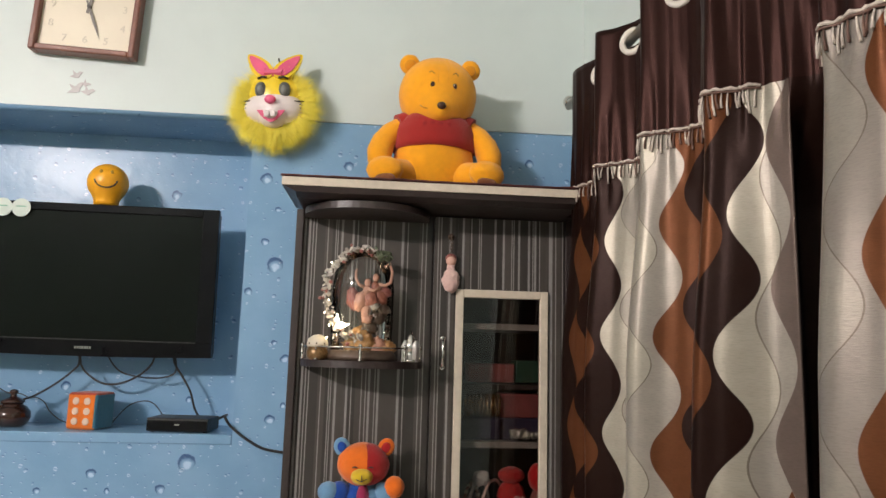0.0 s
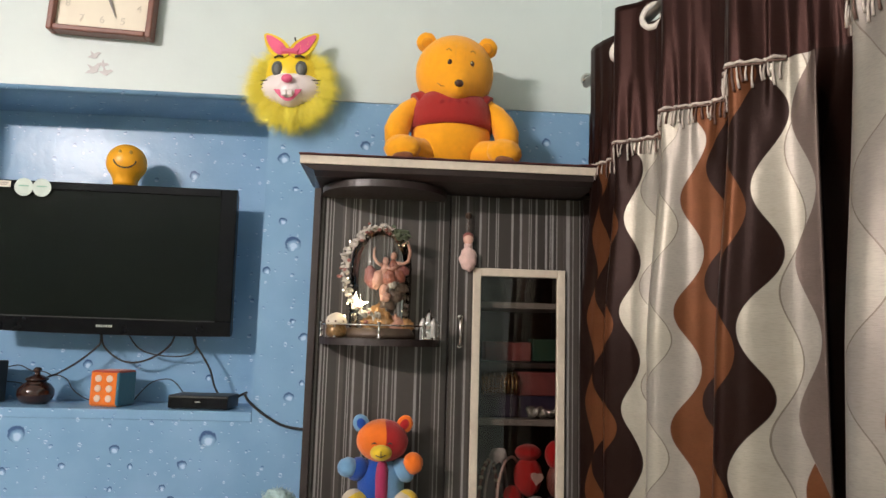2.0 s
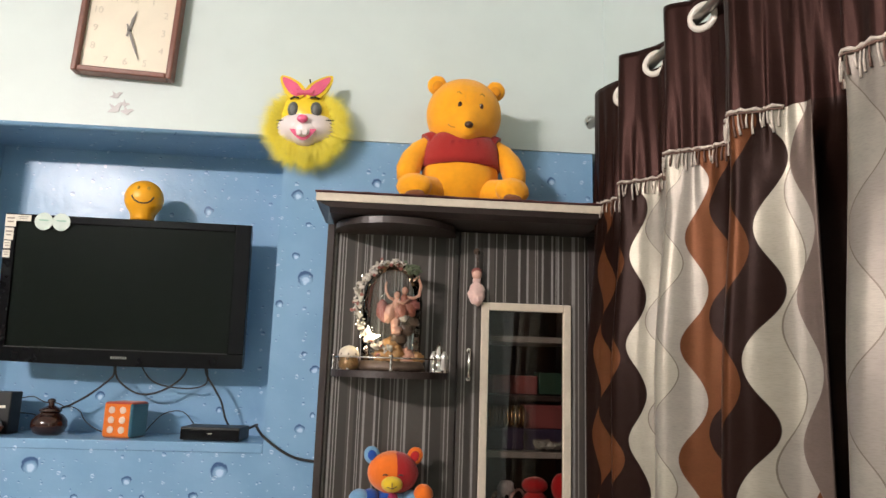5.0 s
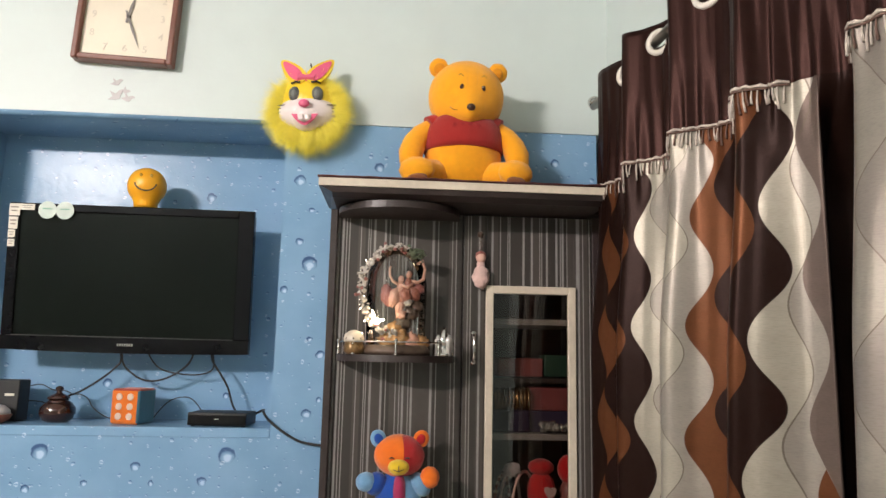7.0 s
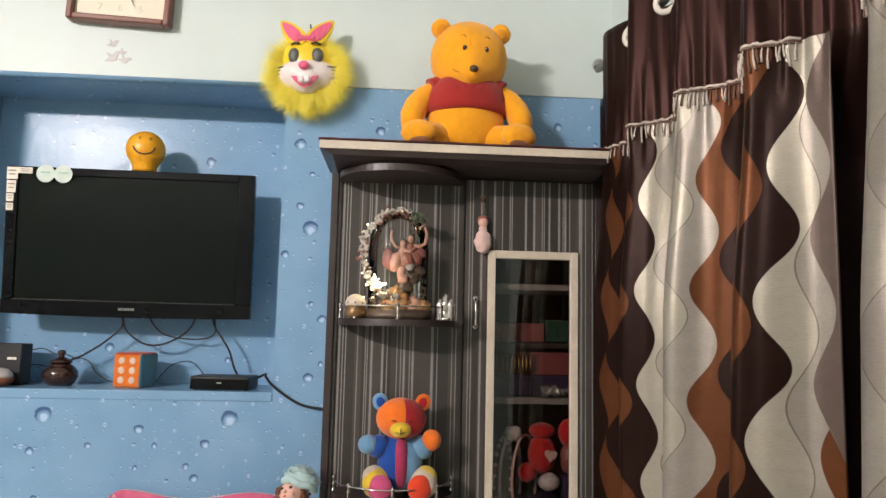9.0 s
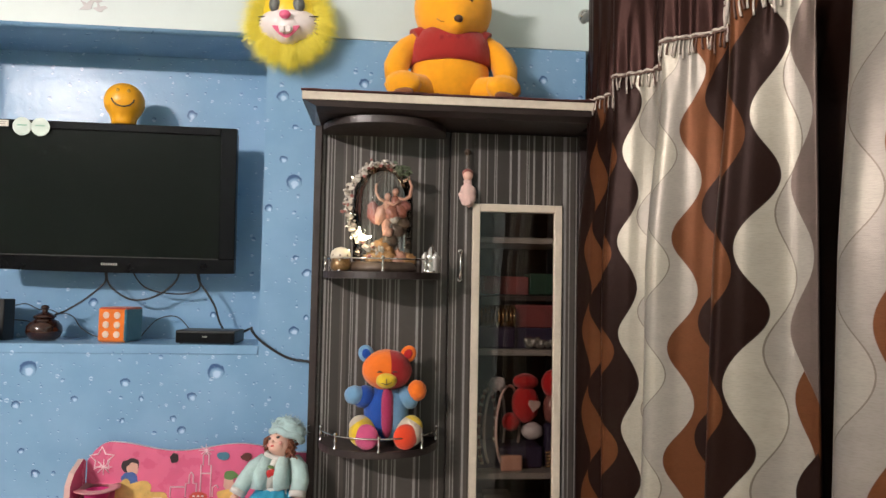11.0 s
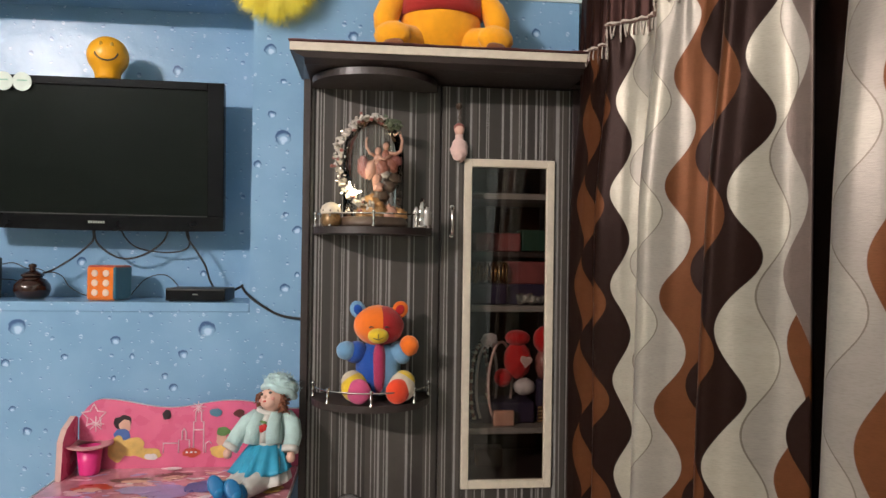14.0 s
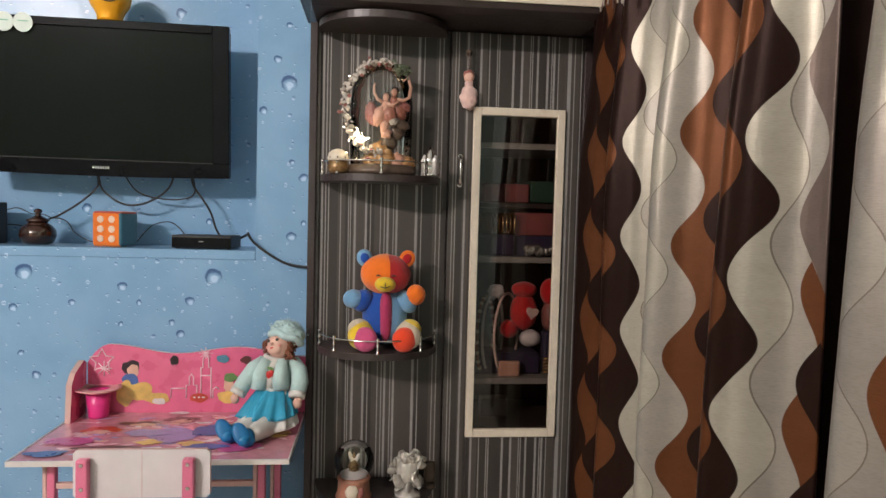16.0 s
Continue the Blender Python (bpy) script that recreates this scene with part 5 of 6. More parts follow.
    # two dancing figures with sweeping ruffled skirts
    for c, r, tilt, m in (((-0.034, -0.006, 0.150), (0.017, 0.013, 0.030), -12, M_ROSE), ((-0.016, -0.010, 0.146), (0.017, 0.015, 0.026), 20, M_PEACH), ((0.012, -0.010, 0.150), (0.022, 0.016, 0.020), 62, M_RUSTRES), ((0.036, -0.004, 0.160), (0.016, 0.013, 0.024), -38, M_RUSTRES), ((0.050, -0.004, 0.172), (0.012, 0.010, 0.016), -60, M_ROSE), ((0.022, -0.014, 0.134), (0.012, 0.008, 0.010), 0, M_LEAF), ((0.000, -0.010, 0.122), (0.012, 0.010, 0.020), 10, M_PEACH)):
        st.ball(c, r, m, rot(0, tilt), rough=0.35, u=22, v=16)
    st.tube([(-0.004, -0.010, 0.160), (0.002, -0.010, 0.178), (0.002, -0.010, 0.186)], [0.011, 0.010, 0.006], M_PEACH, 14)
    st.tube([(0.024, -0.004, 0.164), (0.022, -0.006, 0.188), (0.022, -0.006, 0.198)], [0.012, 0.011, 0.006], M_RUSTRES, 14)
    for x, z in ((0.002, 0.194), (0.023, 0.207)):
        st.ball((x, -0.012, z), (0.0085, 0.009, 0.010), M_PEACH, u=16, v=12).ball((x + 0.002, -0.006, z + 0.004), (0.0095, 0.009, 0.0095), M_BRONZE, u=16, v=12, rough=0.2)
    st.tube([(-0.006, -0.010, 0.182), (-0.020, -0.012, 0.188), (-0.029, -0.012, 0.204), (-0.030, -0.012, 0.222), (-0.026, -0.012, 0.228)], [0.0045, 0.004, 0.0036, 0.003, 0.003], M_PEACH, 10)
    st.tube([(0.030, -0.006, 0.190), (0.048, -0.008, 0.188), (0.062, -0.008, 0.196), (0.066, -0.010, 0.222), (0.058, -0.010, 0.246), (0.044, -0.010, 0.236)], [0.005, 0.0046, 0.0046, 0.004, 0.0034, 0.003], M_PEACH, 10)
    st.tube([(0.004, -0.018, 0.178), (0.018, -0.020, 0.172), (0.036, -0.016, 0.184)], [0.0045, 0.004, 0.0036], M_PEACH, 10)
    ob = part("figurine", st)
    ob.matrix_basis = pose(-0.020, 2.295, SHELVES[0] + 0.006) @ Matrix.Diagonal((1.1, 1.0, 1.12, 1))
    tagged(ob, "small peach and rose resin figurine under glass", "figurine")


M_GLASS2 = thin_glass("cloche_glass", (0.93, 0.95, 0.94), 1.6)
dome()


M_JARGOLD = mat("dull_gold_glaze", (0.20, 0.12, 0.05), 0.3, metal=0.4, var=0.6, scale=160)


def owl_jar():
    t = thing("jar", "small pale topped golden jar on the shelf", "jar", at=pose(-0.150, 2.262, SHELVES[0]))
    part("body", Shape().lathe((0, 0, 0), [(0.022, 0), (0.029, 0.008), (0.030, 0.022), (0.026, 0.032), (0.028, 0.036)], M_JARGOLD, 28), t)
    part("lid", Shape().lathe((0, 0, 0.036), [(0.029, 0), (0.030, 0.008), (0.026, 0.022), (0.014, 0.031), (0.003, 0.034)], M_CREAMEDGE, 28), t)
    for i in range(8):
        a = 2 * math.pi * i / 8
        part("bead", Shape().ball((0.0285 * math.cos(a), 0.0285 * math.sin(a), 0.045), 0.003, M_BRONZE, u=8, v=6), t)


owl_jar()


M_SILVERED = mat("silvered_resin", (0.66, 0.64, 0.62), 0.32, metal=0.5, var=0.15, scale=80)


def castle():
    s = Shape()
    s.lathe((0, 0, 0), [(0.022, 0), (0.022, 0.006), (0.016, 0.010), (0.015, 0.034), (0.018, 0.038), (0.010, 0.052), (0.009, 0.060), (0.002, 0.082)], M_CHROME, 16)
    for i in range(4):
        a = 0.6 + math.pi / 2 * i
        s.lathe((0.016 * math.cos(a), 0.016 * math.sin(a), 0), [(0.007, 0), (0.006, 0.036), (0.008, 0.040), (0.001, 0.058)], M_SILVERED, 10)
    ob = part("castle_ornament", s)
    ob.matrix_basis = pose(0.112, 2.262, SHELVES[0]) @ Matrix.Diagonal((1.35, 1.2, 1.05, 1))
    tagged(ob, "small silver castle shaped ornament", "ornament")


castle()
M_SHELL = mat("pink_fluff", (0.72, 0.50, 0.45), 0.8, var=0.15, scale=60, bump=0.7, bump_scale=250, sheen=0.4)
M_SKIN = mat("doll_vinyl", (0.70, 0.43, 0.34), 0.45, var=0.06)


def key_ring():
    hook = thing("wall_hook", "small round metal hook on the cabinet door", "hook", at=pose(0.231, CF, 1.622))
    part("knob", Shape().lathe((0, 0.0, 0), [(0.010, 0), (0.010, 0.004), (0.005, 0.007), (0.005, 0.016), (0.008, 0.019), (0.002, 0.023)], M_BRONZE, 18, pose(0, 0, 0, 90)), hook)
    s = Shape()
    for i in range(6):
        c = Vector((0, 0, -0.010 - 0.009 * i))
        pts = [c + (Vector((0.004 * math.cos(a), 0, 0.0065 * math.sin(a))) if i % 2 else Vector((0, 0.004 * math.cos(a), 0.0065 * math.sin(a)))) for a in (2 * math.pi * k / 12 for k in range(12))]
        s.tube(pts, 0.0011, M_BRONZE, 6, True)
    s.ball((0, 0, -0.076), (0.016, 0.013, 0.018), M_SKIN)
    s.ball((0, 0.003, -0.070), (0.0175, 0.014, 0.016), M_ROSE)
    s.ball((0, 0, -0.099), (0.013, 0.010, 0.014), M_SHELL, rough=0.3)
    s.ball((0, -0.002, -0.138), (0.027, 0.020, 0.036), M_SHELL, u=32, v=22, rough=0.18)
    ob = part("hanging_doll", s)
    ob.matrix_basis = pose(0.231, CF - 0.019, 1.622)
    tagged(ob, "small pale pink doll trinket hanging from a chain", "trinket")


key_ring()
M_GLOBEBASE = mat("painted_base", (0.36, 0.16, 0.10), 0.4, var=0.4, scale=40)
M_WATER = thin_glass("globe_glass", (0.93, 0.95, 0.90), 1.5)


def snow_globe():
    t = thing("snow_globe", "snow globe on a round painted base", "ornament", at=pose(-0.088, 2.255, SHELVES[2]) @ Matrix.Scale(1.12, 4))
    part("base", Shape().lathe((0, 0, 0), [(0.046, 0), (0.047, 0.006), (0.042, 0.012), (0.040, 0.045), (0.044, 0.052), (0.034, 0.056)], M_GLOBEBASE, 36), t)
    part("relief", Shape().ball((-0.004, -0.040, 0.028), (0.016, 0.007, 0.018), M_CREAMEDGE, rough=0.3).ball((0.018, -0.036, 0.024), (0.010, 0.006, 0.013), M_ROSE, rough=0.3), t, "pale raised relief on the base")
    g = part("globe", Shape().ball((0, 0, 0.098), 0.051, M_WATER, u=40, v=28), t, "clear glass ball")
    g.visible_shadow = False
    part("snow", Shape().lathe((0, 0, 0.057), [(0.034, 0), (0.036, 0.006), (0.022, 0.013), (0.004, 0.016)], M_WHITE, 28), t)
    part("scene_piece", Shape().box((0, 0, 0.088), (0.018, 0.014, 0.034), M_CREAMEDGE, 0.004).lathe((0, 0, 0.062), [(0.020, 0), (0.012, 0.012), (0.016, 0.02), (0.006, 0.040), (0.001, 0.058)], M_JARGOLD, 14).ball((-0.009, -0.004, 0.110), (0.005, 0.005, 0.012), M_CREAMEDGE, rot(0, -20)).ball((0.009, -0.004, 0.106), (0.005, 0.005, 0.011), M_WHITE, rot(0, 20)), t)


snow_globe()
M_CRYSTAL = mat("crystal_facets", (0.60, 0.57, 0.52), 0.10, metal=0.55, var=0.3, scale=60)


def crystal():
    t = thing("crystal_ornament", "faceted silvery glass flower ornament", "ornament", at=pose(0.068, 2.265, SHELVES[2]) @ Matrix.Scale(1.15, 4))
    rng = random.Random(3)
    part("base", Shape().lathe((0, 0, 0), [(0.034, 0), (0.032, 0.008), (0.02, 0.012), (0.012, 0.03)], M_CRYSTAL, 20), t)
    part("core", Shape().ball((0, 0, 0.062), (0.030, 0.020, 0.036), M_CRYSTAL, u=12, v=8), t)
    for i in range(46):
        a, e = rng.uniform(0, 6.28), rng.uniform(-0.9, 1.2)
        c = Vector((0.040 * math.cos(a) * math.cos(e), 0.026 * math.sin(a) * math.cos(e), 0.062 + 0.046 * math.sin(e)))
        part("petal", Shape().ball(c, (rng.uniform(0.008, 0.016), 0.003, rng.uniform(0.010, 0.02)), M_CRYSTAL, rot(rng.uniform(-50, 50), rng.uniform(0, 180), rng.uniform(-60, 60)), u=8, v=5), t)
    tag = part("silver_tag", Shape().box((0, 0, 0.045), (0.034, 0.008, 0.07), M_BRONZE, 0.008).lathe((0, 0, 0), [(0.02, 0), (0.018, 0.012)], M_BRONZE, 20))
    tag.matrix_basis = pose(0.138, 2.32, SHELVES[2])
    tagged(tag, "dark rounded metal plaque standing on the shelf", "ornament")


crystal()

# behind the glass; box and velvet colours are darkened for the dim interior
M_FOIL = mat("foil", (0.62, 0.64, 0.62), 0.2, metal=0.9, var=0.3, scale=60)
M_BANGLE = mat("gold_bangle", (0.60, 0.38, 0.16), 0.25, metal=0.9, var=0.5, scale=150)
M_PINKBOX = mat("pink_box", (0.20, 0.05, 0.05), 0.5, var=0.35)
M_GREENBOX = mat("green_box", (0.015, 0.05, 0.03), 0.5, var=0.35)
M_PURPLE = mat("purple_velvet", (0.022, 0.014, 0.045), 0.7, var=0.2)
M_HEARTRED = plush("red_heart_plush", (0.55, 0.016, 0.018))


def bangles():
    s = Shape()
    for i in range(9):
        x = 0.305 + 0.0125 * i
        s.tube([(x, 2.50 + 0.033 * math.cos(a), 1.036 + 0.068 + 0.033 * math.sin(a)) for a in (2 * math.pi * k / 24 for k in range(24))], 0.0042, M_BANGLE, 6, True)
    tagged(part("bangles", s), "row of glittering gold bangles on a roll", "bangles")


bangles()
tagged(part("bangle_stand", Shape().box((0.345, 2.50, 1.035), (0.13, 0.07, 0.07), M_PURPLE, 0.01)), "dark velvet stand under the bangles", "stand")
tagged(part("pink_box", Shape().box((0.487, 2.535, 1.105), (0.150, 0.09, 0.074), M_PINKBOX, 0.004)), "pink cardboard box, darkened for the dim interior", "box")
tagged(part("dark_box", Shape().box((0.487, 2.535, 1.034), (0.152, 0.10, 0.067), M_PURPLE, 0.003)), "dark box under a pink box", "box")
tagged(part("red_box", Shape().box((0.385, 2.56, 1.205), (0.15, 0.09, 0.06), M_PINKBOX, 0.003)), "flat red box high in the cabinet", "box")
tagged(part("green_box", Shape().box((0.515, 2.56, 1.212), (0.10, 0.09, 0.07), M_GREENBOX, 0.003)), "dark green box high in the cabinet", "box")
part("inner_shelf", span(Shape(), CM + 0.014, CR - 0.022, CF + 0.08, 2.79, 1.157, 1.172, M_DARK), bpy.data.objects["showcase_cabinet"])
s = Shape()
rng = random.Random(9)
for i in range(26):
    s.ball((0.475 + rng.uniform(-0.035, 0.05), 2.455 + rng.uniform(-0.01, 0.01), 1.012 + rng.uniform(0, 0.02)), (0.012, 0.010, 0.010), M_FOIL, rot(rng.uniform(0, 90), rng.uniform(0, 90)), u=6, v=4, rough=0.4)
tagged(part("crumpled_foil", s), "crumpled silver foil on the glass shelf", "foil")


def heart_toy():
    s = Shape()
    s.ball((0, 0, 0.115), (0.046, 0.036, 0.060), M_HEARTRED, rough=0.08, u=32, v=22)
    s.ball((0, 0, 0.19), (0.042, 0.034, 0.026), M_HEARTRED, rough=0.08)
    s.ball((-0.05, -0.01, 0.06), (0.03, 0.03, 0.03), M_HEARTRED, rough=0.08)
    heart = [(0.016 * math.sin(a) ** 3 * 1.25, (13 * math.cos(a) - 5 * math.cos(2 * a) - 2 * math.cos(3 * a) - math.cos(4 * a)) * 0.0013) for a in (2 * math.pi * i / 28 for i in range(28))]
    s.slab(heart, 0.010, M_SHELL, pose(0.022, -0.043, 0.118, 0, 8, 12))
    s.ball((0.025, 0.0, 0.028), (0.036, 0.03, 0.028), M_WHITE, rough=0.1)
    ob = part("red_heart_toy", s)
    ob.matrix_basis = pose(0.455, 2.52, 0.698, 0, 0, 0)
    tagged(ob, "red plush toy with a pale pink heart", "soft toy")


heart_toy()
tagged(part("red_ball", Shape().ball((0.545, 2.52, 0.882), (0.036, 0.036, 0.045), M_HEARTRED).ball((0.545, 2.52, 0.80), (0.030, 0.03, 0.05), M_ROSE).box((0.545, 2.52, 0.68), (0.05, 0.05, 0.14), M_PURPLE, 0.01)), "red round headed toy on a dark stand", "toy")


def hairband(x, r, m, yaw, label, beads=False):
    s = Shape()
    pts = [(r * 0.75 * math.sin(a), 0, r + r * 1.25 * -math.cos(a)) for a in (math.radians(35 + 290 * i / 36) for i in range(37))]
    s.tube(pts, 0.0045, m, 8)
    if beads:
        for p in pts[::2]:
            s.ball(p, 0.007, M_CREAMEDGE, u=10, v=8)
    ob = part("hairband", s)
    ob.matrix_basis = pose(x, 2.50, 0.64, 0, 0, yaw)
    tagged(ob, label, "hairband", "hairbands in the cabinet")


tagged(part("dark_case", Shape().box((0.40, 2.55, 0.645), (0.22, 0.12, 0.07), M_PURPLE, 0.008)), "dark purple velvet case with toys on it", "case")
hairband(0.325, 0.10, M_TERRA, 60, "brown hairband with cream beads", True)
hairband(0.350, 0.105, M_WHITE, 55, "thin white plastic hairband in the cabinet")
hairband(0.395, 0.105, M_SHELL, 50, "pale pink padded hairband in the cabinet")
tagged(part("white_bow", Shape().ball((0.352, 2.475, 0.885), (0.026, 0.012, 0.022), M_WHITE, rough=0.4)), "white bow on a hairband", "bow")
tagged(part("trinket_pack", Shape().box((0.40, 2.465, 0.635), (0.07, 0.02, 0.05), M_PEACH, 0.006)), "pale packet of trinkets", "packet")
s = Shape()
for i in range(5):
    s.tube([(0.515, 2.475, 0.62 + 0.011 * i), (0.55, 2.475, 0.628 + 0.011 * i)], 0.004, M_BANGLE, 8)
tagged(part("copper_bangles", s), "stack of copper bangles", "bangles")
tagged(part("paper_box", Shape().box((0.375, 2.60, 0.475), (0.09, 0.06, 0.06), M_INNER, 0.002)), "grey paper box at the cabinet bottom", "box")
part("floor_shelf", span(Shape(), CM + 0.014, CR - 0.022, CF + 0.05, 2.79, 0.425, 0.443, M_DARK), bpy.data.objects["showcase_cabinet"])

# ---- study corner ----
M_PINK2 = mat("pink_print", (0.68, 0.13, 0.25), 0.28, var=0.12, scale=18, coat=0.3)
M_TOPPINK = mat("pale_pink_print", (0.60, 0.25, 0.31), 0.22, var=0.34, scale=26, coat=0.4)
M_TRIM = mat("aluminium_edge", (0.75, 0.70, 0.68), 0.3, metal=0.5, var=0.1)
M_SIDEP = mat("pale_board", (0.60, 0.38, 0.34), 0.4, var=0.1)
M_LINEW = mat("pale_pink_line", (0.86, 0.64, 0.68), 0.35)
INKS = {
    "red": mat("print_red", (0.52, 0.06, 0.03), 0.3), "yellow": mat("print_yellow", (0.68, 0.46, 0.13), 0.3, var=0.3, scale=40),
    "blue": mat("print_blue", (0.06, 0.13, 0.36), 0.3, var=0.25, scale=40), "brown": mat("print_brown", (0.13, 0.045, 0.04), 0.3, var=0.2),
    "skin": mat("print_peach", (0.66, 0.40, 0.30), 0.3), "lilac": mat("print_lilac", (0.30, 0.24, 0.45), 0.3, var=0.35, scale=30),
    "green": mat("print_green", (0.12, 0.25, 0.08), 0.3), "white": mat("print_white", (0.72, 0.66, 0.66), 0.3), "teal": mat("print_teal", (0.08, 0.22, 0.30), 0.3),
    "black": mat("print_black", (0.03, 0.02, 0.025), 0.3), "palerose": mat("print_pale_rose", (0.68, 0.40, 0.43), 0.3), "rose": mat("print_rose", (0.66, 0.26, 0.34), 0.3), "magenta": mat("print_magenta", (0.52, 0.08, 0.25), 0.3),
}


def blob(rx, rz, seed, n=30, wild=0.3):
    out = []
    for i in range(n):
        a = 2 * math.pi * i / n
        k = 1 + wild * noise.noise(Vector((math.cos(a) * 1.4, math.sin(a) * 1.4, seed * 3.3)))
        out.append((rx * k * math.cos(a), rz * k * math.sin(a)))
    return out


def study_table():
    t = thing("study_table", "pink printed toddler study table with scalloped back panel", "table")
    top = part("tabletop", span(Shape(), -0.924, -0.25, 2.03, 2.455, 0.489, 0.5, M_TOPPINK, 0.002), t, "glossy printed pink tabletop")
    for x0, x1, y0, y1 in ((-0.928, -0.246, 2.026, 2.03), (-0.928, -0.924, 2.03, 2.455), (-0.25, -0.246, 2.03, 2.455)):
        part("edge_strip", span(Shape(), x0, x1, y0, y1, 0.488, 0.5015, M_TRIM), top, "bright metal edging")
    n = 60
    out = []
    for i in range(n + 1):
        f = i / n
        x = -0.900 + 0.670 * f
        z = 0.700 + 0.012 * math.cos(2 * math.pi * (f * 1.75 - 0.18)) - 0.012 * f
        if f < 0.10:
            z -= 0.05 * (1 - f / 0.10) ** 2
        out.append((x, z))
    back = part("back_panel", Shape().slab(out + [(-0.23, 0.5), (-0.900, 0.5)], 0.014, M_PINK2, pose(0, 2.443, 0), M_TRIM), t, "deep pink back panel with a scalloped top")
    side = [(2.33, 0.5), (2.443, 0.5), (2.443, 0.655), (2.425, 0.665), (2.40, 0.655), (2.365, 0.64), (2.34, 0.61)]
    s = Shape()
    a = [s.bm.verts.new((-0.919, y, z)) for y, z in side]
    b = [s.bm.verts.new((-0.903, y, z)) for y, z in side]
    k = len(side)
    s._paint([s.bm.faces.new(list(reversed(a)))], M_SIDEP, False)
    s._paint([s.bm.faces.new(b)] , M_PINK2, False)
    s._paint([s.bm.faces.new((a[i], b[i], b[(i + 1) % k], a[(i + 1) % k])) for i in range(k)], M_SIDEP, False)
    part("side_panel", s, t)
    # printed shapes on the back panel
    def print_back(x, z, pts, ink, lift=0):
        part("print", Shape().slab(pts, 0.0006, INKS[ink], pose(x, 2.4428 - 0.0003 * lift, z)), back)

    for x, z, rx, rz, ink, seed, lift in ((-0.775, 0.640, 0.028, 0.022, "black", 1, 0), (-0.768, 0.628, 0.018, 0.022, "skin", 2, 1), (-0.775, 0.600, 0.026, 0.020, "blue", 3, 0), (-0.745, 0.566, 0.040, 0.028, "yellow", 4, 0), (-0.700, 0.545, 0.042, 0.018, "yellow", 5, 0), (-0.690, 0.535, 0.020, 0.010, "white", 6, 1), (-0.79, 0.56, 0.028, 0.036, "yellow", 7, 0),
                                          (-0.645, 0.662, 0.013, 0.014, "black", 8, 0), (-0.500, 0.668, 0.018, 0.014, "teal", 9, 0), (-0.572, 0.546, 0.026, 0.014, "red", 10, 0), (-0.480, 0.585, 0.018, 0.02, "skin", 11, 0), (-0.475, 0.61, 0.02, 0.014, "green", 12, 0), (-0.485, 0.55, 0.028, 0.02, "yellow", 13, 0), (-0.43, 0.665, 0.016, 0.012, "brown", 14, 0)):
        print_back(x, z, blob(rx, rz, seed), ink, seed)
    for dx in (-0.012, 0.002, 0.014):
        print_back(-0.572 + dx, 0.548, blob(0.004, 0.003, dx * 90, 12), "white", 16)
    star = [(0.032 * (1 if i % 2 == 0 else 0.5) * math.sin(math.pi * i / 5), 0.032 * (1 if i % 2 == 0 else 0.5) * math.cos(math.pi * i / 5)) for i in range(10)]
    part("star_outline", Shape().tube([(-0.858 + x * 1.15, 2.4425, 0.660 + z * 1.15) for x, z in star], 0.0024, M_LINEW, 6, True), back, "pale star outline")
    for i in range(4):
        a = math.pi * i / 4
        part("burst_line", Shape().tube([(-0.852 - 0.024 * math.cos(a), 2.4425, 0.636 - 0.024 * math.sin(a)), (-0.852 + 0.024 * math.cos(a), 2.4425, 0.636 + 0.024 * math.sin(a))], 0.0016, M_LINEW, 6), back)
        part("burst_line", Shape().tube([(-0.552 - 0.022 * math.cos(a), 2.4425, 0.685 - 0.022 * math.sin(a) * 0.8), (-0.552 + 0.022 * math.cos(a), 2.4425, 0.685 + 0.022 * math.sin(a) * 0.8)], 0.0014, M_LINEW, 6), back)
    for pts in (((-0.566, 0.545), (-0.566, 0.64), (-0.560, 0.64), (-0.560, 0.67), (-0.552, 0.68), (-0.543, 0.67), (-0.543, 0.64), (-0.536, 0.64), (-0.536, 0.545)), ((-0.61, 0.545), (-0.61, 0.585), (-0.60, 0.585), (-0.60, 0.61), (-0.594, 0.62), (-0.588, 0.61), (-0.588, 0.585), (-0.578, 0.585), (-0.578, 0.56)), ((-0.53, 0.545), (-0.53, 0.572), (-0.52, 0.58), (-0.512, 0.572)), ((-0.566, 0.615), (-0.536, 0.615)), ((-0.655, 0.545), (-0.655, 0.575), (-0.615, 0.575))):
        part("castle_line", Shape().tube([(x, 2.4425, z) for x, z in pts], 0.0021, M_LINEW, 6), back)
    # printed shapes on the top
    lay = pose(0, 0, 0, -90)
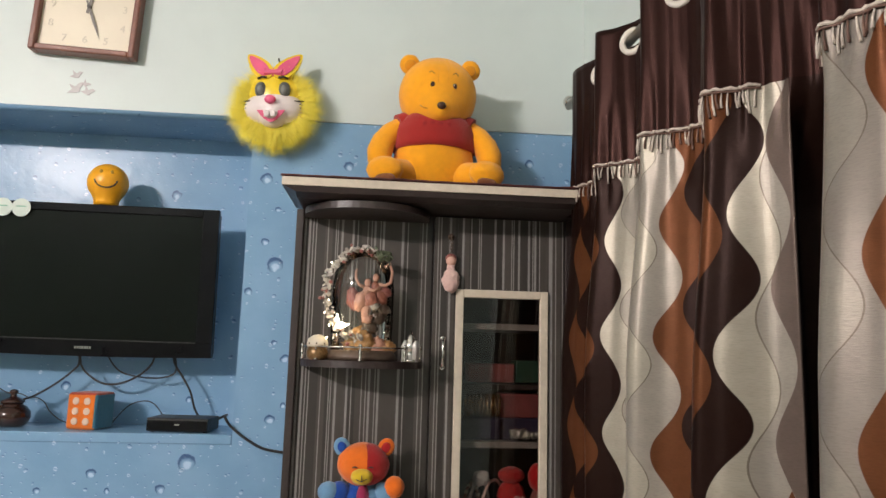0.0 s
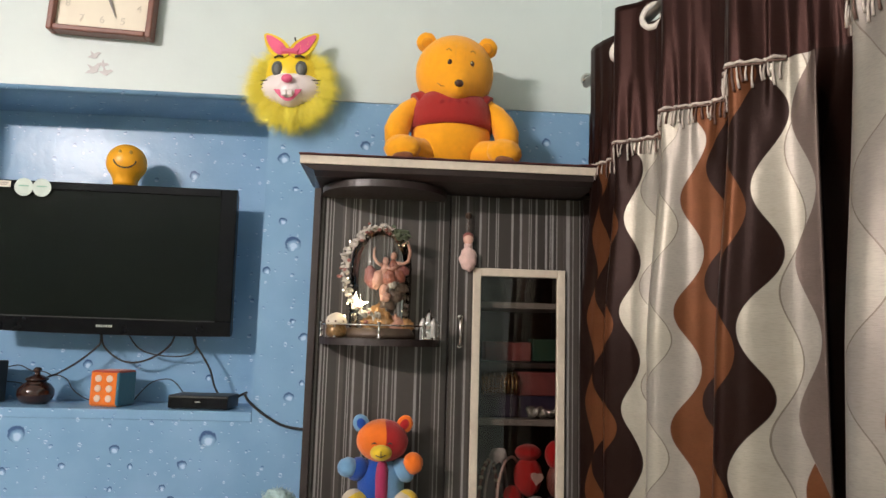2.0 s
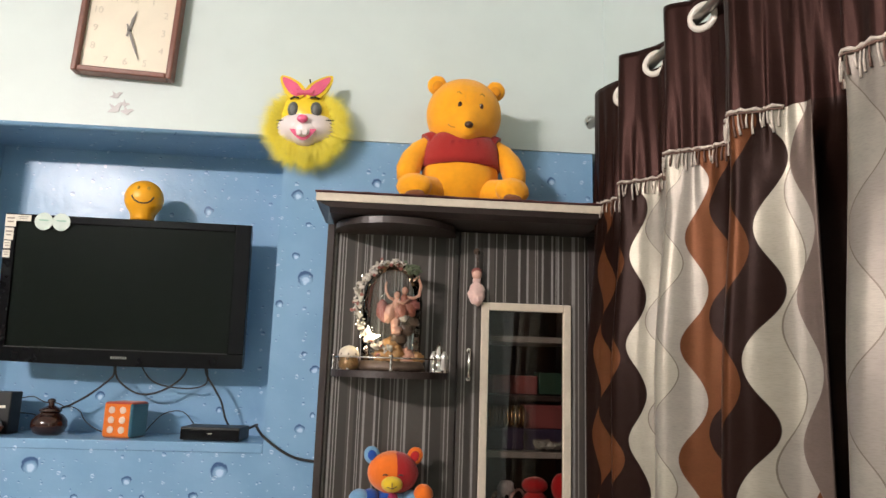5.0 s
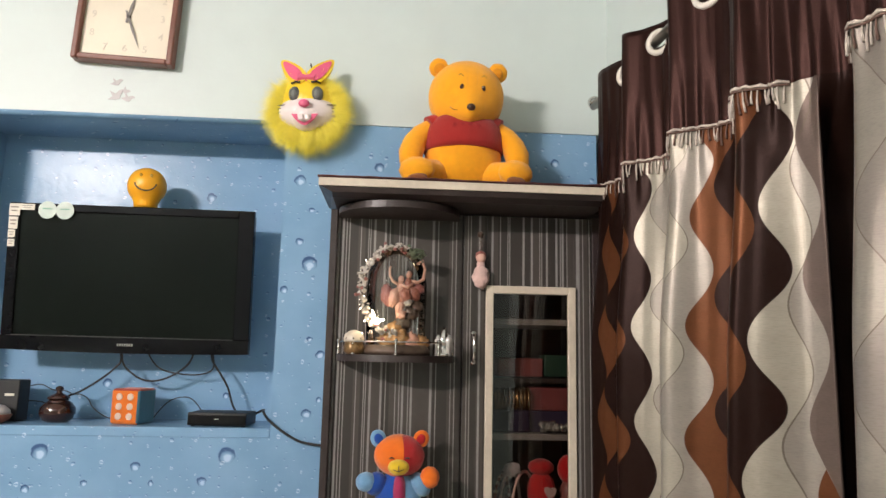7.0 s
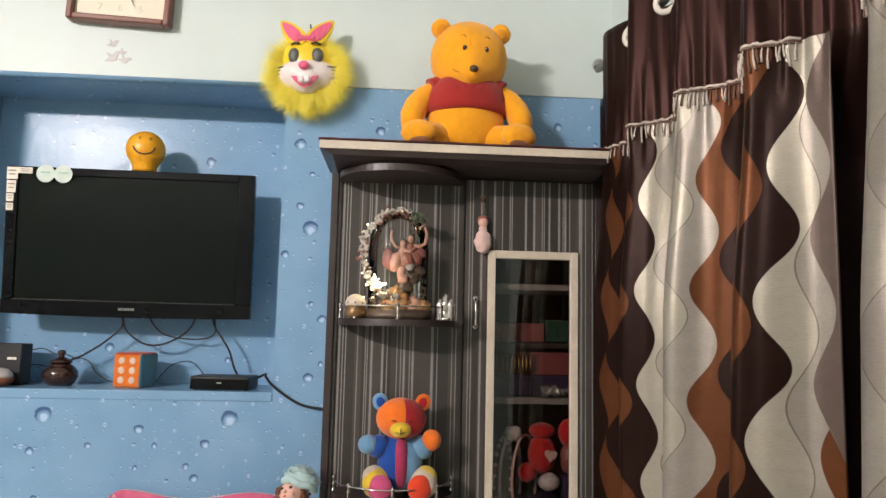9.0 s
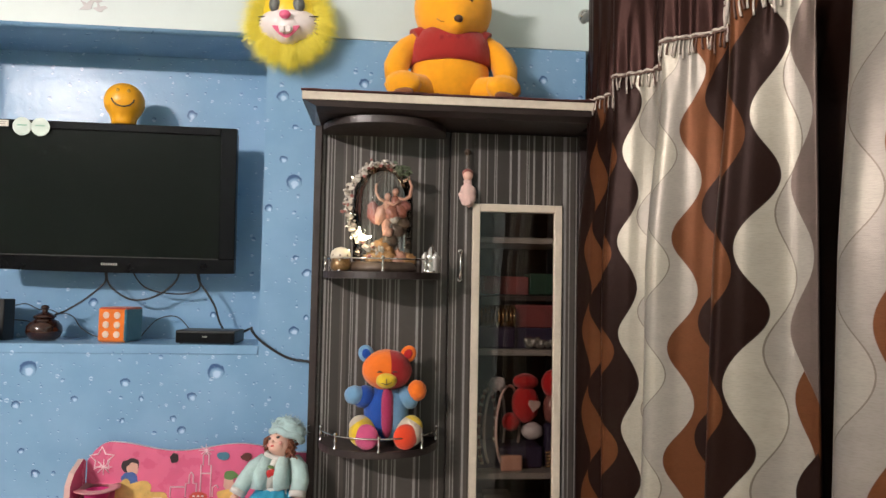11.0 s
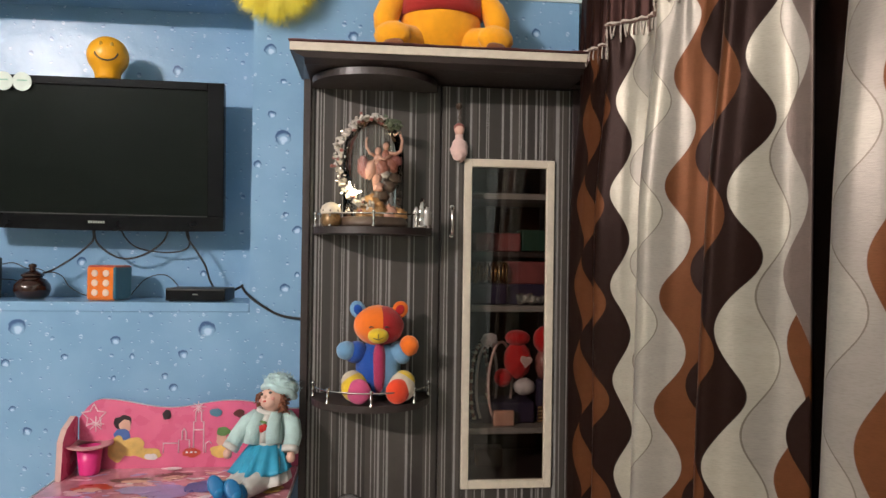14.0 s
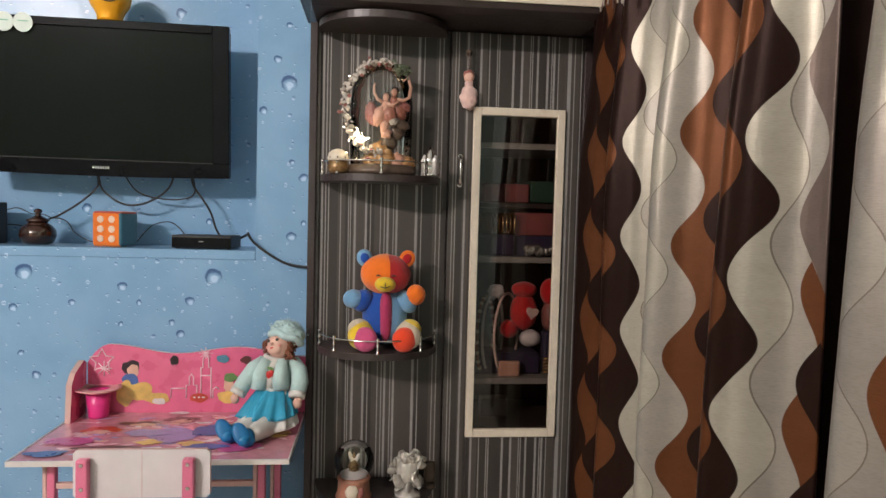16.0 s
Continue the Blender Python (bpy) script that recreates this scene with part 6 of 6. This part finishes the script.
    for i, (x, y, rx, ry, ink, lift) in enumerate(((-0.800, 2.275, 0.055, 0.028, "red", 1), (-0.800, 2.255, 0.035, 0.018, "skin", 2), (-0.705, 2.335, 0.055, 0.022, "brown", 1), (-0.700, 2.318, 0.034, 0.014, "skin", 2), (-0.600, 2.37, 0.05, 0.02, "brown", 1), (-0.592, 2.35, 0.034, 0.014, "skin", 2), (-0.57, 2.22, 0.075, 0.06, "lilac", 1), (-0.50, 2.26, 0.05, 0.05, "blue", 1), (-0.63, 2.16, 0.03, 0.02, "yellow", 2), (-0.52, 2.15, 0.03, 0.02, "yellow", 2), (-0.66, 2.24, 0.06, 0.03, "lilac", 2), (-0.84, 2.17, 0.06, 0.03, "magenta", 1), (-0.855, 2.075, 0.05, 0.022, "blue", 1), (-0.40, 2.12, 0.055, 0.04, "magenta", 1), (-0.30, 2.225, 0.04, 0.03, "yellow", 1), (-0.72, 2.11, 0.08, 0.022, "brown", 1), (-0.47, 2.12, 0.05, 0.02, "blue", 2), (-0.62, 2.42, 0.03, 0.012, "white", 1))):
        part("print", Shape().slab(blob(rx, ry, i + 20, wild=0.5), 0.0004, INKS[ink], pose(x, y, 0.5003 + 0.0003 * i) @ lay), top)
    rng = random.Random(31)
    muted = ("rose", "lilac", "white", "skin", "rose", "palerose", "lilac", "palerose", "white", "palerose")
    fine = Shape()
    for i in range(150):
        x, y = rng.gauss(-0.58, 0.17), rng.gauss(2.22, 0.09)
        if not (-0.90 < x < -0.27 and 2.05 < y < 2.42):
            continue
        out = blob(rng.uniform(0.006, 0.034), rng.uniform(0.003, 0.010), i + 60, 14, 0.7)
        fine.slab(out, 0.0004, INKS[rng.choice(muted)], pose(x, y, 0.50012 + 0.000001 * i) @ pose(0, 0, 0, 0, 0, rng.uniform(-35, 35)) @ lay)
    tagged(part("fine_print", fine, top, "small faded printed strokes and petals"), kind="stuff")
    for x in (-0.85, -0.325):
        for y in (2.10, 2.41):
            part("leg", span(Shape(), x - 0.010, x + 0.010, y - 0.011, y + 0.011, 0.0, 0.488, M_PINK, 0.003), t)
            part("leg_brace", span(Shape(), x - 0.022, x - 0.011, y - 0.009, y + 0.009, 0.0, 0.486, M_SIDEP, 0.003), t)
    part("apron", span(Shape(), -0.84, -0.336, 2.40, 2.412, 0.39, 0.47, M_SIDEP, 0.002), t)
    part("rail", span(Shape(), -0.84, -0.336, 2.093, 2.107, 0.405, 0.42, M_SIDEP, 0.002), t)


study_table()


def hat_cup():
    t = thing("pen_cup", "bright pink plastic cup with a pale wide brim", "cup", at=pose(-0.852, 2.40, 0.5005))
    part("cup", Shape().lathe((0, 0, 0), [(0.026, 0), (0.028, 0.004), (0.036, 0.080), (0.034, 0.080), (0.026, 0.008)], M_CUPPINK, 32), t)
    part("brim", Shape().lathe((0, 0, 0.080), [(0.034, 0.002), (0.050, 0.0), (0.064, 0.005), (0.065, 0.009), (0.050, 0.005), (0.033, 0.007)], M_BRIM, 36, caps=False), t, "pale pink brim")


M_CUPPINK = mat("hot_pink_plastic", (0.72, 0.04, 0.24), 0.3, var=0.06)
M_BRIM = mat("pale_pink_plastic", (0.66, 0.33, 0.34), 0.35, var=0.06)
hat_cup()
M_HAIR = mat("doll_hair", (0.19, 0.065, 0.03), 0.5, var=0.4, scale=40, bump=0.8, bump_scale=160)
M_HAT = mat("mint_knit", (0.48, 0.66, 0.66), 0.85, var=0.15, scale=50, bump=0.8, bump_scale=220, sheen=0.3)
M_JACKET = mat("mint_fleece", (0.46, 0.63, 0.61), 0.85, var=0.15, scale=40, bump=0.7, bump_scale=260, sheen=0.3)
M_SKIRT = mat("turquoise_satin", (0.03, 0.30, 0.47), 0.5, var=0.25, scale=20)
M_LACE = mat("white_cotton", (0.62, 0.60, 0.56), 0.8, var=0.12, bump=0.5)
M_BOOT = mat("blue_vinyl", (0.01, 0.19, 0.42), 0.35, var=0.12)
M_CHERRY = mat("cherry_red", (0.55, 0.02, 0.02), 0.5)


def doll():
    s = Shape()
    rng = random.Random(21)
    # torso slumped back against the cabinet, jacket open over a white blouse
    s.ball((-0.014, 0.034, 0.150), (0.052, 0.042, 0.062), M_JACKET, rot(-14, 14), rough=0.12, u=32, v=24)
    s.ball((-0.030, 0.004, 0.152), (0.024, 0.024, 0.056), M_LACE, rot(-14, 14), rough=0.08, u=24, v=18)
    for dx, k in ((-0.050, -1), (-0.004, 1)):
        # the two open fronts of the jacket
        s.tube([(dx + 0.010, 0.008, 0.196), (dx + 0.004 * k, -0.010, 0.160), (dx + 0.008 * k, -0.014, 0.118)], [0.016, 0.022, 0.024], M_JACKET, 14)
    s.ball((-0.031, -0.020, 0.160), (0.0085, 0.004, 0.011), M_CHERRY).ball((-0.022, -0.020, 0.164), (0.0075, 0.004, 0.010), M_CHERRY)
    s.ball((-0.026, -0.0185, 0.178), (0.010, 0.003, 0.0045), INKS["green"], rot(0, 18))
    # collar
    s.tube([(-0.018 + 0.028 * math.cos(a), 0.030 + 0.024 * math.sin(a), 0.198 - 0.006 * math.cos(a)) for a in (2 * math.pi * i / 20 for i in range(20))], 0.008, M_LACE, 8, True)
    # head tipped back, face up
    h = pose(-0.008, 0.034, 0.234, -24, -14, -24)
    turn = h.to_3x3().to_4x4()

    def at(x, y, z):
        return h @ Vector((x, y, z))

    s.ball(at(0, 0, 0), (0.034, 0.037, 0.040), M_SKIN, turn, u=32, v=24)
    s.ball(at(0, -0.020, -0.016), (0.024, 0.020, 0.018), M_SKIN, turn, u=20, v=14)
    s.ball(at(0, -0.039, -0.004), (0.0045, 0.006, 0.005), M_SKIN, turn)
    for sx in (-1, 1):
        s.ball(at(sx * 0.014, -0.034, 0.007), (0.0052, 0.0035, 0.0042), M_INK, turn, u=12, v=8)
        s.ball(at(sx * 0.019, -0.029, -0.010), (0.007, 0.005, 0.006), M_CHEEK, turn, u=12, v=8)
        s.tube([at(sx * 0.008, -0.036, 0.017), at(sx * 0.014, -0.0345, 0.019), at(sx * 0.020, -0.031, 0.017)], 0.0009, M_HAIR, 5)
    s.ball(at(0, -0.038, -0.017), (0.0065, 0.004, 0.0028), M_CHERRY, turn, u=12, v=8)
    # loose curls round the face and down to the shoulders
    for i in range(170):
        a = rng.uniform(-0.35, math.pi + 0.35)
        r0 = rng.uniform(0.030, 0.043)
        c = at(r0 * math.cos(a) * 1.05, r0 * math.sin(a) * 0.8 - 0.004, rng.uniform(-0.030, 0.026))
        d = Vector((rng.gauss(0, 0.5), rng.gauss(0, 0.4), -1)).normalized()
        ln, ph, rad = rng.uniform(0.012, 0.036), rng.uniform(0, 6.28), rng.uniform(0.003, 0.006)
        pts = [c + d * ln * k / 5 + Vector((rad * math.cos(ph + 1.5 * k), rad * math.sin(ph + 1.5 * k), 0)) for k in range(6)]
        s.tube(pts, [0.0026, 0.003, 0.003, 0.0028, 0.0022, 0.001], M_HAIR, 5)
    # big soft knitted cap pulled over the back of the head
    cap = pose(0.012, 0.052, 0.262, -22, 18, 0)
    ct = cap.to_3x3().to_4x4()
    s.ball(cap @ Vector((0, 0, 0.004)), (0.049, 0.046, 0.036), M_HAT, ct, rough=0.22, u=36, v=24)
    s.tube([cap @ Vector((0.046 * math.cos(a), 0.043 * math.sin(a), -0.012 + 0.003 * math.sin(5 * a))) for a in (2 * math.pi * i / 30 for i in range(30))], 0.0105, M_HAT, 10, True)
    for i in range(420):
        # fuzz of the mohair
        n = Vector((rng.gauss(0, 1), rng.gauss(0, 1), abs(rng.gauss(0, 1)))).normalized()
        c = cap @ Vector((n.x * 0.048, n.y * 0.045, 0.004 + n.z * 0.036))
        e = ct @ Vector((n.x + rng.gauss(0, 0.5), n.y + rng.gauss(0, 0.5), n.z + rng.gauss(0, 0.5)))
        s.tube([c, c + e * rng.uniform(0.004, 0.009)], [0.0008, 0.0003], M_HAT, 3)
    # sleeves with white cuffs, small hands
    s.tube([(-0.048, 0.026, 0.190), (-0.074, 0.010, 0.170), (-0.098, -0.008, 0.138), (-0.112, -0.020, 0.114)], [0.020, 0.025, 0.024, 0.022], M_JACKET, 18)
    s.tube([(-0.110, -0.018, 0.117), (-0.118, -0.024, 0.103)], [0.024, 0.023], M_LACE, 16)
    s.ball((-0.122, -0.028, 0.093), (0.012, 0.012, 0.014), M_SKIN, rough=0.2)
    s.tube([(0.030, 0.030, 0.190), (0.050, 0.018, 0.164), (0.056, 0.002, 0.132), (0.050, -0.014, 0.104)], [0.020, 0.025, 0.025, 0.023], M_JACKET, 18)
    s.tube([(0.050, -0.012, 0.107), (0.049, -0.020, 0.092)], [0.025, 0.024], M_LACE, 16)
    s.ball((0.052, -0.026, 0.080), (0.013, 0.012, 0.016), M_SKIN, rough=0.2)
    # gathered skirt spread over the lap, white hem below it
    n = 72
    for m, rr, z1, amp, fwd in ((M_SKIRT, 1.0, 0.050, 0.11, 0.050), (M_LACE, 1.05, 0.022, 0.09, 0.056)):
        rings = []
        for j in range(9):
            f = j / 8
            ring = []
            for i in range(n):
                a = 2 * math.pi * i / n
                fold = math.sin(a * 13 + 0.9 * math.sin(3 * a)) + 0.5 * math.sin(a * 7 + 2)
                w = (0.040 + 0.040 * f ** 0.8) * rr * (1 + amp * f * fold)
                ring.append(s.bm.verts.new((w * math.cos(a) * 0.98 - 0.020 - 0.012 * f, w * math.sin(a) * 0.85 - fwd * f + 0.012, 0.120 + (z1 - 0.120) * f + 0.004 * f * fold)))
            rings.append(ring)
        fs = [s.bm.faces.new((rings[j][i], rings[j][(i + 1) % n], rings[j + 1][(i + 1) % n], rings[j + 1][i])) for j in range(8) for i in range(n)]
        fs.append(s.bm.faces.new(rings[-1]))
        s._paint(fs, m, True)
    # legs in white tights stretched forward to blue boots, soles turned out
    for hip, ankle in (((-0.050, -0.040), (-0.112, -0.132)), ((-0.010, -0.050), (-0.062, -0.166))):
        k = [(hip[0] + (ankle[0] - hip[0]) * f, hip[1] + (ankle[1] - hip[1]) * f, 0.032 - 0.004 * f) for f in (0, 0.35, 0.7, 1)]
        s.tube(k, [0.030, 0.029, 0.024, 0.020], M_LACE, 18)
        ax, ay = ankle
        s.tube([(ax + 0.004, ay + 0.006, 0.026), (ax - 0.008, ay - 0.008, 0.026)], [0.024, 0.024], M_BOOT, 18)
        foot = pose(ax - 0.012, ay - 0.016, 0.036, -28, -22, 24)
        ft = foot.to_3x3().to_4x4()
        s.ball(foot @ Vector((0, 0, 0.006)), (0.0205, 0.015, 0.032), M_BOOT, ft, u=24, v=18)
        s.ball(foot @ Vector((0, -0.004, -0.012)), (0.018, 0.015, 0.016), M_BOOT, ft, u=20, v=14)
        s.ball(foot @ Vector((0, -0.011, 0.004)), (0.0195, 0.006, 0.031), M_SOLEB, ft, u=24, v=16)
    ob = part("doll", s)
    ob.matrix_basis = pose(-0.305, 2.285, 0.5005)
    tagged(ob, "seated doll in mint jacket, turquoise skirt and knitted cap", "doll")


M_CHEEK = mat("doll_blush", (0.66, 0.30, 0.25), 0.5, var=0.05)
M_SOLEB = mat("blue_sole", (0.008, 0.15, 0.36), 0.5, var=0.12)
doll()


def toddler_chair():
    t = thing("toddler_chair", "small chair with a white backrest board and pink uprights", "chair")
    s = Shape().slab([(x, z) for x, z in [(-0.717 + 0.008, 0.46), (-0.412 - 0.008, 0.46), (-0.412, 0.468), (-0.412, 0.565), (-0.412 - 0.008, 0.573), (-0.717 + 0.008, 0.573), (-0.717, 0.565), (-0.717, 0.468)]], 0.012, M_WHITE, pose(0, 1.9, 0), M_SIDEP)
    part("backrest", s, t, "scuffed white board")
    part("seam", span(Shape(), -0.5655, -0.5645, 1.8992, 1.9005, 0.462, 0.571, M_SIDEP), t)
    for x in (-0.690, -0.457):
        up = part("upright", span(Shape(), x - 0.013, x + 0.013, 1.876, 1.899, 0.0, 0.557, M_PINK, 0.004), t, "pink painted upright")
        for z in (0.545, 0.49):
            part("screw", Shape().lathe((x, 1.876, z), [(0.005, 0), (0.004, 0.002)], M_CHROME, 12, pose(0, 0, 0, 90)), up)
    part("seat", span(Shape(), -0.715, -0.43, 1.90, 2.16, 0.27, 0.285, M_WHITE, 0.004), t)
    for x in (-0.690, -0.457):
        part("leg", span(Shape(), x - 0.013, x + 0.013, 2.12, 2.145, 0.0, 0.27, M_PINK, 0.004), t)


toddler_chair()
